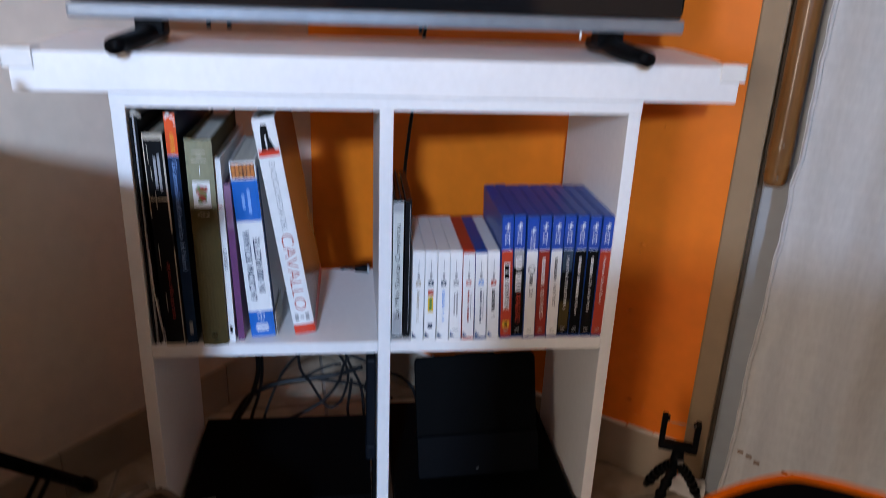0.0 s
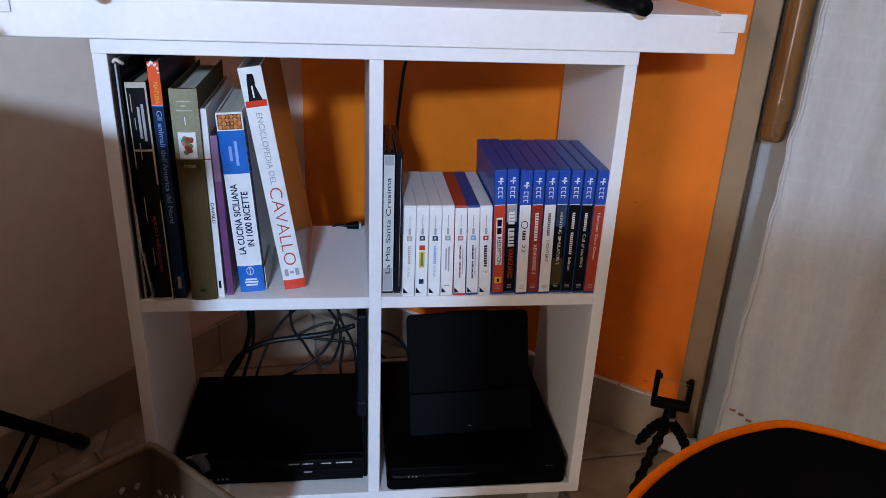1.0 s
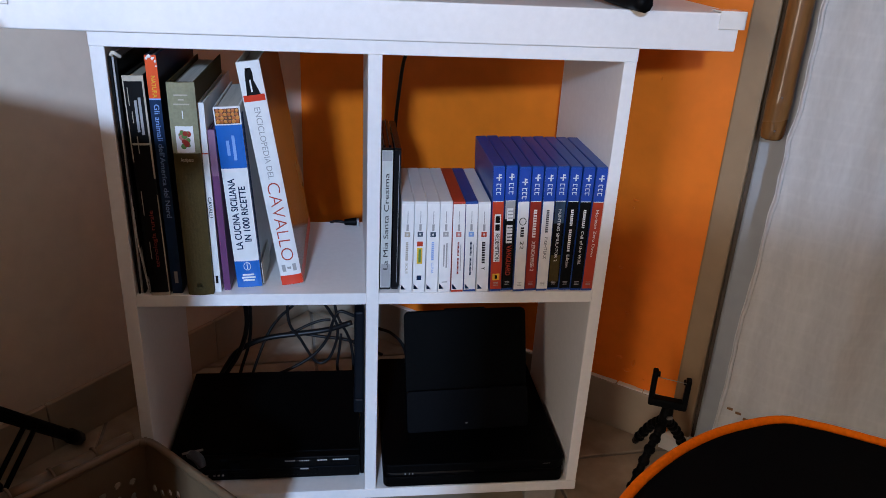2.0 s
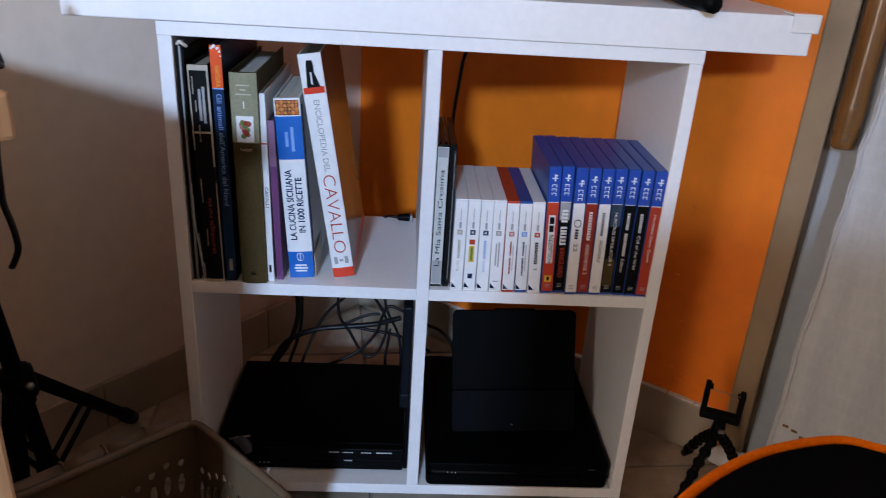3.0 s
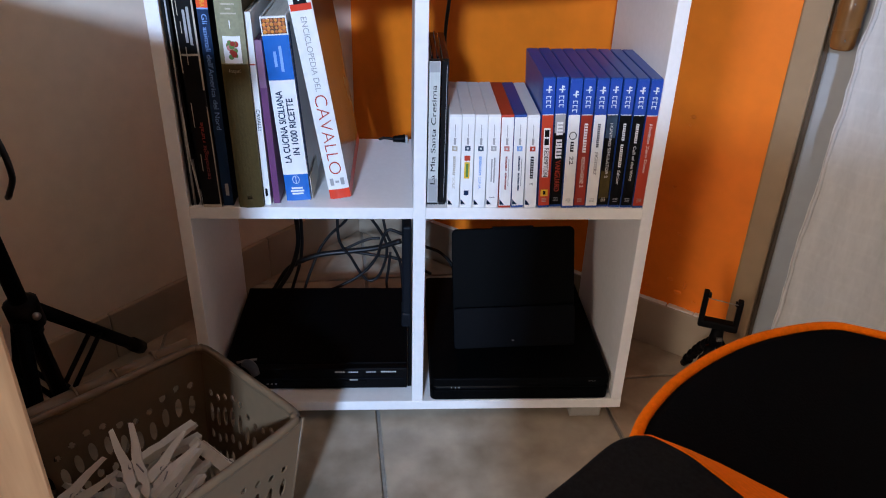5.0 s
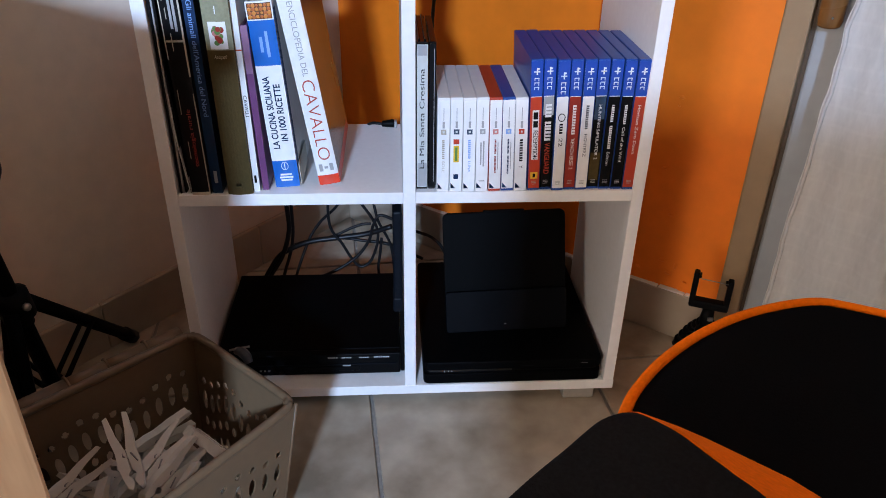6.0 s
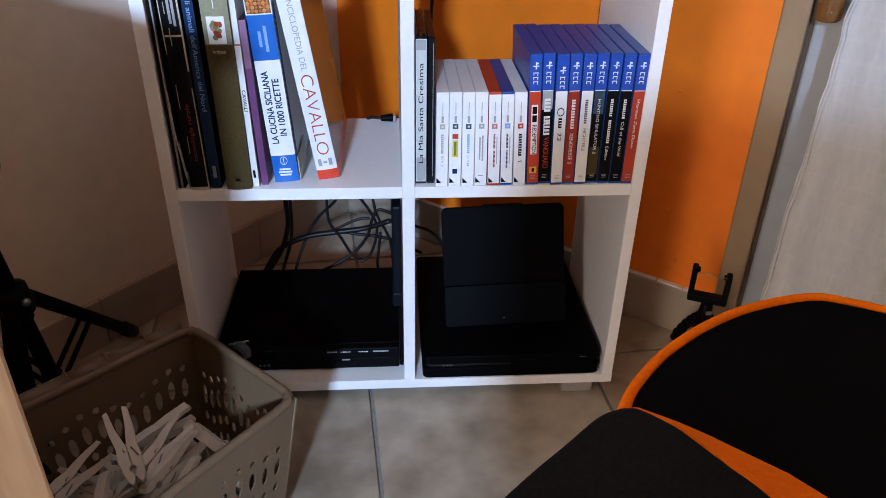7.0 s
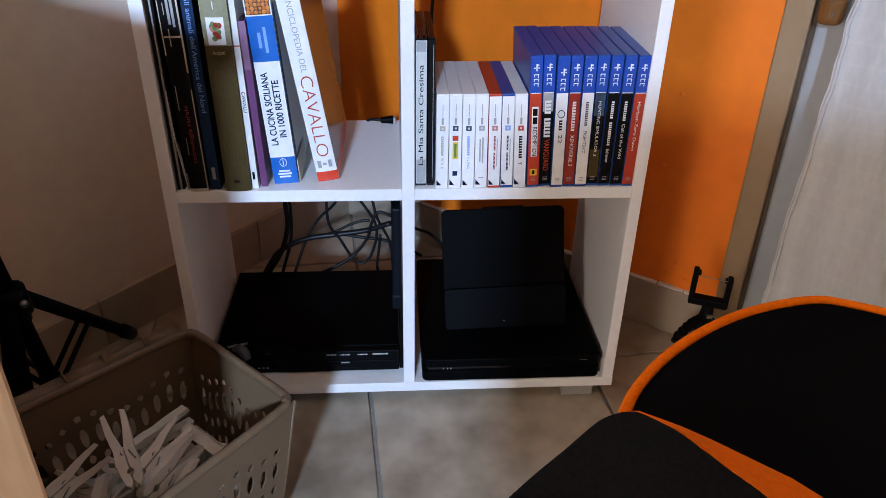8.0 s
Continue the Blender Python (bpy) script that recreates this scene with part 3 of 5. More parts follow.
b = book("book", "narrow white softcover book", (-0.1955, 0.010, Z), 0.0075, 0.238, 0.20, -1.0, I_WHITE, M_PAPER)
words(b, "CAVALLI", 0.0038, 0.112, TOP_DOWN, I_BLACK, None, 0.026)
patch(b, 0.002, 0.0048, 0.012, 0.022, I_BLACK, "printed_mark", 0.0005)
patch(b, 0.0, 0.0075, 0.178, 0.1795, I_RED, "printed_rule", 0.0005)

b = book("book", "thin purple softcover booklet between other books", (-0.1850, 0.014, Z), 0.0078, 0.206, 0.17, -1.7, I_PURPLE, M_PAPER)
patch(b, 0.0, 0.0078, 0.150, 0.206, I_MAUVE, "faded_band")

b = book("book", "white and blue cookbook with fruit picture on the spine", (-0.1695, 0.022, Z), 0.0305, 0.231, 0.15, -3.8, I_WHITE, M_PAPER, 0.001, inset=0.003)
patch(b, 0.0, 0.0305, 0.0, 0.036, I_BLUE, "blue_band")
patch(b, 0.0, 0.0305, 0.157, 0.2095, I_BLUE, "blue_band")
patch(b, 0.0015, 0.029, 0.2110, 0.229, I_BROWN, "fruit_picture", 0.0004)
rnd = random.Random(5)
for m, off in ((I_AMBER, 0.0), (I_RUST, 0.5)):
    bm = bmesh.new()
    for i in range(6):
        for j in range(4):
            if (i + j) % 2 == int(off * 2):
                got = bmesh.ops.create_icosphere(bm, subdivisions=1, radius=rnd.uniform(0.0021, 0.0028))
                for v in got["verts"]:
                    v.co = Vector((0.0042 + 0.0044 * i + 0.0006 * (j % 2) + v.co.x, -0.0012 + v.co.y * 0.15, 0.2138 + 0.0042 * j + v.co.z))
    part("fruit_print", bm, m, b)
bars(b, 0.0152, 0.182, (0.018, 0.030), 0.0034, 0.0035, I_SKY)
words(b, "LA CUCINA SICILIANA", 0.0078, 0.098, BOTTOM_UP, I_NAVY, 0.0098, 0.092, 0.00022)
words(b, "IN 1000 RICETTE", 0.0078, 0.098, BOTTOM_UP, I_NAVY, 0.0212, 0.072, 0.00022)
bm = bmesh.new()
ring = [Vector((0.0152 + 0.0042 * math.cos(a), -0.0016, 0.029 + 0.0052 * math.sin(a))) for a in [k * math.pi / 8 for k in range(16)]]
tube(ring, 0.0004, 5, True, bm)
box(bm, 0.0148, 0.0156, -0.0018, -0.001, 0.025, 0.033)
part("printed_mark", bm, I_WHITE, b)
bars(b, 0.0152, 0.0135, (0.014, 0.017, 0.014), 0.0022, 0.0016, I_WHITE, upright=False)
part("jacket_flap", boxed(0.0312, 0.0318, 0.003, 0.011, 0.004, 0.222), I_NAVY, b, "dark cover edge")
part("loose_sheet", boxed(0.0320, 0.0328, 0.002, 0.08, 0.0, 0.030), M_PAPER, b)

b = book("book", "tall white horse book leaning, with a red foot band", (-0.1145, 0.027, Z + 0.0002), 0.0265, 0.284, 0.205, -8.6, I_WHITE, M_PAPER, 0.0015, inset=0.008)
patch(b, 0.0, 0.0265, 0.0, 0.013, I_SCARLET, "red_band")
patch(b, 0.001, 0.0255, 0.238, 0.2455, I_SCARLET, "red_band", 0.0004)
# plain horse-head shape
outline = [(0.0058, 0.0), (0.0066, 0.009), (0.0082, 0.017), (0.0080, 0.0235), (0.0092, 0.0295), (0.0108, 0.0255), (0.0138, 0.0255), (0.0156, 0.0295), (0.0166, 0.0235), (0.0162, 0.016), (0.0186, 0.008), (0.0215, 0.0)]
bm = bmesh.new()
bm.faces.new([bm.verts.new((x, -0.0021, 0.2455 + z * 1.05)) for x, z in outline])
bmesh.ops.triangulate(bm, faces=bm.faces[:])
bmesh.ops.solidify(bm, geom=bm.faces[:], thickness=0.0004)
bmesh.ops.recalc_face_normals(bm, faces=bm.faces)
part("printed_horse", bm, I_BLACK, b)
patch(b, 0.0114, 0.0132, 0.249, 0.263, I_WHITE, "printed_blaze", 0.0012)
words(b, "ENCICLOPEDIA DEL", 0.0068, 0.187, TOP_DOWN, I_GREY, 0.0135, 0.088)
words(b, "CAVALLO", 0.0150, 0.086, TOP_DOWN, I_WINE, 0.0132, 0.104, -0.00030)
bars(b, 0.0132, 0.0235, (0.0095, 0.003, 0.0095), 0.0045, 0.0022, I_GREY)
part("cover_picture", boxed(0.0266, 0.0270, 0.100, 0.204, 0.0142, 0.284), I_BROWN, b, "glossy brown photograph cover")
# cover near the spine, its reflection painted in as a paler tan
part("cover_picture", boxed(0.0266, 0.0270, 0.001, 0.0998, 0.0142, 0.284), I_TAN_SHEEN, b)
part("cover_picture", boxed(0.0266, 0.0271, 0.001, 0.204, 0.0, 0.0138), I_SCARLET, b)


# ---- film and game cases ----
def rounded(w, d, r, n=4):
    out = []
    for cx, cy, a0 in ((w - r, d - r, 0), (r, d - r, 90), (r, r, 180), (w - r, r, 270)):
        for k in range(n + 1):
            a = radians(a0 + 90 * k / n)
            out.append((cx + r * math.cos(a), cy + r * math.sin(a)))
    return out


def plastic_case(name, label, at, w, h, d, shell, insert, group, lean=0.0):
    c = thing(name, label, "game case" if "game" in name else "disc case", pose(*at, 0, lean, 0), group)
    part("shell", prism(rounded(w, d, 0.0016, 3), 0, h, 0.0012, 2), shell, c)
    c["w"], c["h"], c["bulge"] = w, h, 0.0
    patch(c, 0.0005, w - 0.0005, 0.003, h - 0.003, insert, "paper_insert", 0.0003)
    return c


c = plastic_case("film_case", "black disc case with silvery spine", (0.0095, 0.012, Z), 0.0140, 0.188, 0.135, M_GLOSS, I_SILVER, "cases in the bookcase")
patch(c, 0.0012, 0.0128, 0.172, 0.184, I_GREY, "printed_panel", 0.0004)
patch(c, 0.0012, 0.0128, 0.004, 0.036, I_GREY, "printed_panel", 0.0004)
words(c, "La Mia Santa Cresima", 0.0058, 0.092, BOTTOM_UP, I_BLACK, None, 0.128)
part("rib", boxed(0.002, 0.0045, 0.004, 0.132, 0.1875, 0.1905, 0.0008), M_GLOSS, c)
part("rib", boxed(0.009, 0.0115, 0.004, 0.132, 0.1875, 0.1905, 0.0008), M_GLOSS, c)
c = plastic_case("film_case", "thin plain black disc case", (0.0245, 0.012, Z), 0.0085, 0.188, 0.135, M_GLOSS, I_BLACK, "cases in the bookcase")
patch(c, 0.006, 0.0066, 0.01, 0.18, I_GREY, "edge_line", 0.0005)

def name_bar(c, x, z, half, pitch, count, ink):
    """A plain notched bar in place of a name, from z downwards."""
    outline = [(x - half, z)]
    for k in range(count):
        top, end = z - k * pitch, z - k * pitch - pitch * 0.62
        outline += [(x + half, top), (x + half, end), (x - half * 0.7, end)]
        if k < count - 1:
            outline.append((x - half * 0.7, top - pitch))
    outline.append((x - half, outline[-1][1]))
    bm = prism(outline, 0.0, 0.0008, 0.0, 1, ACROSS)
    bmesh.ops.recalc_face_normals(bm, faces=bm.faces)
    part("printed_name_bar", bm, ink, c)


def title(c, items, top, tall, gap=0.003):
    """A spine title from the top down: words, and plain bars for names that are not lettered."""
    w, z = c["w"], top
    for text, length, ink in items:
        half = tall
        if text:
            words(c, text, half * 1.75, z - length / 2, TOP_DOWN, ink, None, length)
        else:
            half *= 0.8
            name_bar(c, w / 2, z, half, half * 1.7, int(length / (half * 1.7)), ink)
        z -= length + gap


HAND = [  # shell, icon, title print
    (C_WHITE, I_CREAM, I_CREAM), (C_WHITE, I_STEELBLUE, I_YELLOW), (C_WHITE, I_STEELBLUE, I_SKY), (C_WHITE, I_GREY, I_GREY),
    (C_RED, I_PINK, I_DARKRED), (C_DARKBLUE, I_SKY, I_NAVY), (C_WHITE, I_RED, I_BLACK)]
HW, HT = 0.0166, 0.0157
names = ["white", "white", "white", "white", "red", "deep blue", "white"]
for k, (shell, icon, ink) in enumerate(HAND):
    c = plastic_case("handheld_game_case", "%s plastic handheld game case with white spine" % names[k], (0.0345 + k * HW, 0.003 + 0.0008 * (k % 2), Z), HT, 0.1235, 0.138, shell, I_WHITE, "handheld game cases", -0.38 * k)
    w = HT
    bars(c, w / 2, 0.103, (0.016,), 0.0008, 0.001, I_GREY)
    bars(c, w / 2, 0.0895, (0.0085,), 0.0028, 0.001, I_GREY)
    patch(c, w / 2 - 0.0034, w / 2 + 0.0034, 0.077, 0.0835, icon, "icon", 0.0005)
    patch(c, w / 2 - 0.0012, w / 2 + 0.0012, 0.0790, 0.0815, I_SILVER, "icon_mark", 0.0007)
    if k == 1:
        patch(c, w / 2 - 0.0036, w / 2 + 0.0036, 0.064, 0.0705, I_RED, "icon", 0.0005)
        patch(c, w / 2 - 0.0034, w / 2 + 0.0034, 0.040, 0.062, I_YELLOW, "title_block", 0.0005)
        patch(c, w / 2 - 0.0015, w / 2 + 0.0015, 0.042, 0.060, I_GREEN, "title_block", 0.0007)
        patch(c, w / 2 - 0.003, w / 2 + 0.003, 0.017, 0.0235, I_NAVY, "icon", 0.0005)
    elif k == 3:
        bars(c, w / 2, 0.051, (0.030, 0.034), 0.0018, 0.0016, ink)
        bars(c, w / 2, 0.014, (0.007,), 0.0012, 0.001, I_GREY, upright=False)
    else:
        items = {0: [(None, 0.026, ink), ("SOLE", 0.015, ink)], 2: [(None, 0.026, ink), ("LUNA", 0.015, ink)], 4: [(None, 0.020, ink), (None, 0.024, ink)],
                 5: [(None, 0.020, ink), (None, 0.026, ink)], 6: [(None, 0.033, ink), ("Y", 0.0036, ink)]}[k]
        title(c, items, 0.070, {6: 0.0025, 4: 0.0013, 5: 0.0013}.get(k, 0.0019), 0.0022)
        if k in (4, 5):
            bars(c, w / 2 + 0.0032, 0.048, (0.036,), 0.0009, 0.001, I_GREY)
    bm = bmesh.new()
    bm.faces.new([bm.verts.new(p) for p in ((0.0012, -0.0010, 0.0045), (0.0072, -0.0010, 0.0045), (0.0012, -0.0010, 0.0120))])
    bmesh.ops.solidify(bm, geom=bm.faces[:], thickness=0.0003)
    bmesh.ops.recalc_face_normals(bm, faces=bm.faces)
    part("corner_triangle", bm, I_BLUE, c)

GAMES = [  # spine, title from the top down
    (I_RED, []), (I_BLACK, []), (I_WHITE, [(None, 0.016, I_BLACK), ("22", 0.011, I_BLACK)]),
    (I_DARKRED, [(None, 0.040, I_WHITE), ("XENOVERSE 2", 0.042, I_WHITE)]), (I_WHITE, [(None, 0.034, I_SLATE), ("FIGHTERZ", 0.030, I_SLATE)]),
    (I_BLACK, [("HUNTING SIMULATOR 2", 0.072, I_WHITE)]), (I_BLACK, [(None, 0.024, I_WHITE), (None, 0.032, I_WHITE), ("Edition", 0.018, I_WHITE)]),
    (I_BLACK, [(None, 0.026, I_WHITE), ("Call of the Wild", 0.046, I_WHITE)]), (I_WINE, [("Horizon Zero Dawn", 0.064, I_WHITE)])]
tint = ["red", "black", "white", "dark red", "white", "dark green and black", "black", "black", "dark red"]
GW, GT = 0.0154, 0.0150
for k, (spine, items) in enumerate(GAMES):
    c = plastic_case("console_game_case", "blue plastic console game case with %s spine" % tint[k], (0.1520 + k * GW, 0.004 + 0.0009 * ((k * 3) % 4) - (0.003 if k == 2 else 0), SHELF_Z), GT, 0.1695, 0.141, C_BLUE, spine, "console game cases", -2.6 + 0.30 * k)
    w = GT
    patch(c, 0.0005, w - 0.0005, 0.124, 0.1675, I_PSBLUE, "blue_band", 0.0004)
    patch(c, 0.0012, w - 0.0012, 0.1235, 0.1244, I_WHITE, "white_rule", 0.0005)
    drop = 0.005 if k == 2 else 0.0
    bm = bmesh.new()
    box(bm, w / 2 - 0.0036, w / 2 + 0.0036, -0.0009, -0.0003, 0.1540 - drop, 0.1553 - drop)
    box(bm, w / 2 - 0.0006, w / 2 + 0.0010, -0.0009, -0.0003, 0.1510 - drop, 0.1595 - drop)
    box(bm, w / 2 + 0.0010, w / 2 + 0.0028, -0.0009, -0.0003, 0.1572 - drop, 0.1590 - drop)
    part("printed_mark", bm, I_WHITE, c)
    bm = bmesh.new()
    for z in (0.1462, 0.1408, 0.1354):
        box(bm, w / 2 - 0.0030, w / 2 + 0.0030, -0.0009, -0.0003, z - drop, z + 0.0009 - drop)
        box(bm, w / 2 - 0.0030, w / 2 - 0.0022, -0.0009, -0.0003, z - 0.0024 - drop, z - drop)
        box(bm, w / 2 + 0.0018, w / 2 + 0.0026, -0.0009, -0.0003, z - 0.0030 - drop, z - drop)
    part("printed_mark", bm, I_WHITE, c)
    title(c, items, 0.090 if k == 2 else 0.113, 0.0026 if k in (2, 3) else 0.0021)
    if k == 0:
        patch(c, w / 2 - 0.0040, w / 2 + 0.0040, 0.042, 0.107, I_WHITE, "title_block", 0.0005)
        words(c, "REDEMPTION", 0.0052, 0.062, TOP_DOWN, I_BLACK, None, 0.038).location.y = -0.0003
        part("printed_name_bar", boxed(w / 2 - 0.0028, w / 2 + 0.0028, -0.0009, 0, 0.0850, 0.0935), I_BLACK, c)
        part("printed_name_bar", boxed(w / 2 - 0.0028, w / 2 + 0.0028, -0.0009, 0, 0.0955, 0.1045), I_BLACK, c)
        patch(c, w / 2 - 0.0046, w / 2 + 0.0046, 0.016, 0.025, I_YELLOW, "icon", 0.0006)
        patch(c, w / 2 - 0.0016, w / 2 + 0.0016, 0.018, 0.023, I_BLACK, "icon_mark", 0.0008)
    elif k == 1:
        patch(c, 0.0012, w - 0.0012, 0.100, 0.1234, I_GREY, "grey_band", 0.0005)
        for z0, count in ((0.114, 4), (0.0915, 2), (0.0835, 4)):
            name_bar(c, w / 2, z0, 0.0038, 0.0046, count, I_WHITE)
        words(c, "VANGUARD", 0.0066, 0.0425, TOP_DOWN, I_RED, None, 0.042).location.y = -0.0003
    elif k == 2:
        ring = [Vector((w / 2 + 0.0042 * math.cos(a), -0.0008, 0.098 + 0.0048 * math.sin(a))) for a in [j * math.pi / 8 for j in range(16)]]
        part("printed_ring", tube(ring, 0.0005, 5, True), I_BLACK, c)
    elif k == 5:
        patch(c, 0.0012, w - 0.0012, 0.094, 0.1234, I_STEELBLUE, "sky_picture", 0.00035)
        patch(c, 0.0012, w - 0.0012, 0.012, 0.05, I_OLIVE, "grass_picture", 0.00035)
    bars(c, w / 2, 0.0105, (0.006, 0.006, 0.006), 0.0006, 0.0014, I_GREY, upright=False)


# ---- electronics in the lower cells ----
Z = BOTTOM_Z
dvd = thing("dvd_player", "flat black disc player with small white front marks", "disc player")
part("housing", boxed(-0.283, -0.0145, 0.040, 0.252, Z + 0.004, Z + 0.041, 0.0015, 2), M_MATT, dvd, "matt black metal housing")
part("front_panel", boxed(-0.283, -0.0145, 0.027, 0.0395, Z + 0.003, Z + 0.040, 0.002, 2), M_BLACK, dvd, "smooth black front panel")
part("disc_tray", boxed(-0.20, -0.075, 0.0255, 0.030, Z + 0.010, Z + 0.018, 0.0006), M_BLACK, dvd)
part("trim_strip", boxed(-0.27, -0.02, 0.0258, 0.0285, Z + 0.0215, Z + 0.0228), M_BLUEBLACK, dvd)
for x in (-0.262, -0.05):
    for y in (0.045, 0.22):
        part("foot", prism([(x + 0.01 * math.cos(a * math.pi / 5), y + 0.01 * math.sin(a * math.pi / 5)) for a in range(10)], Z, Z + 0.004), M_BLACK, dvd)
for x0, wd in ((-0.121, 0.012), (-0.101, 0.015), (-0.075, 0.013), (-0.053, 0.020)):
    bm = bmesh.new()
    rr = random.Random(int(-x0 * 1000))
    x = x0
    while x < x0 + wd:
        s = rr.uniform(0.0022, 0.0038)
        tall = 0.0018 if x0 in (-0.121, -0.053) else rr.uniform(0.0008, 0.0016)
        box(bm, x, x + s * 0.62, 0.0262, 0.0272, Z + 0.0332, Z + 0.0332 + tall)
        x += s
    part("printed_mark", bm, I_WHITE, dvd)
for x in (-0.232, -0.222, -0.216, -0.210):
    part("button", boxed(x, x + 0.003, 0.0255, 0.0275, Z + 0.012, Z + 0.014), M_STEEL, dvd)
part("status_bar", boxed(-0.100, -0.088, 0.0258, 0.0272, Z + 0.019, Z + 0.0205), I_GREY, dvd)

clip = thing("plastic_clip", "small blue-grey plastic clip on the disc player", "clip")
part("body", tube(smooth_line([(-0.254, 0.032, Z + 0.0470), (-0.246, 0.028, Z + 0.0490), (-0.238, 0.022, Z + 0.0450), (-0.234, 0.0185, Z + 0.036)]), lambda q: 0.0055 + 0.002 * math.sin(q * 3), 8), M_CLIP, clip)
part("tongue", tube([Vector((-0.262, 0.027, Z + 0.0525)), Vector((-0.234, 0.034, Z + 0.0535))], 0.0016, 6), M_STEEL, clip)

ps = thing("game_console", "slim black game console with rounded corners", "game console", pose(0.0195, 0.001, Z))
part("lower_shell", prism(rounded(0.264, 0.287, 0.009), 0.002, 0.0185, 0.001, 2), M_MATT, ps)
part("slot_band", prism([(0.003 + x * 0.977, 0.003 + y * 0.977) for x, y in rounded(0.264, 0.287, 0.009)], 0.0185, 0.0265), M_GLOSS, ps, "gloss black slot band")
part("upper_shell", prism(rounded(0.264, 0.287, 0.009), 0.0265, 0.040, 0.002, 2), M_MATT, ps)
part("disc_slot", boxed(0.13, 0.255, 0.0018, 0.004, 0.0215, 0.0232), M_BLACK, ps)
for x in (0.030, 0.036, 0.041):
    part("usb_mark", boxed(x, x + 0.0012, 0.0022, 0.004, 0.0205, 0.0225), I_GREY, ps)
part("badge", boxed(0.142, 0.163, -0.0002, 0.001, 0.0300, 0.0313), M_BLUEBLACK, ps)
part("badge", boxed(0.232, 0.243, -0.0002, 0.001, 0.0335, 0.0342), M_STEEL, ps)
for x in (0.02, 0.244):
    for y in (0.02, 0.267):
        part("foot", boxed(x - 0.008, x + 0.008, y - 0.008, y + 0.008, 0, 0.002), M_BLACK, ps)

folio = thing("folio_case", "black folio case standing tilted on the game console", "folio case", pose(0.0575, 0.074, Z + 0.0402, -19, -1.2, 1.5))
part("front_flap", prism([(x, y) for x, y in rounded(0.187, 0.064, 0.005)], 0, 0.003, 0.0008, 1, Matrix.Rotation(radians(90), 4, "X")), M_FLAP, folio, "textured lower flap")
part("back_plate", prism([(x, y) for x, y in rounded(0.187, 0.184, 0.008)], 0, 0.007, 0.0012, 2, Matrix.Translation((0, 0.0105, 0)) @ Matrix.Rotation(radians(90), 4, "X")), M_MATT, folio)
part("top_tab", boxed(0.062, 0.124, 0.004, 0.010, 0.183, 0.1865, 0.0008), M_MATT, folio)
part("snap", boxed(0.089, 0.0925, -0.0036, -0.0028, 0.010, 0.0115), M_STEEL, folio, "tiny bright snap")
bm = boxed(0.03, 0.157, 0.0105, 0.0125, 0.0, 0.15)
bm.transform(Matrix.Translation((0, 0.012, 0.158)) @ Matrix.Rotation(radians(38), 4, "X") @ Matrix.Translation((0, -0.0115, -0.150)))
part("prop", bm, M_MATT, folio)

bar = thing("router_antenna", "upright blue-black plastic bar against the divider", "antenna")
part("blade", boxed(-0.0225, -0.0095, 0.030, 0.062, Z + 0.112, Z + 0.272, 0.003, 2), M_BLUEBLACK, bar)
part("stem", boxed(-0.0135, -0.0085, 0.034, 0.058, Z, Z + 0.114, 0.001), M_BLACK, bar)
part("collar", boxed(-0.0235, -0.0090, 0.028, 0.064, Z + 0.112, Z + 0.136, 0.003, 2), M_BLUEBLACK, bar)

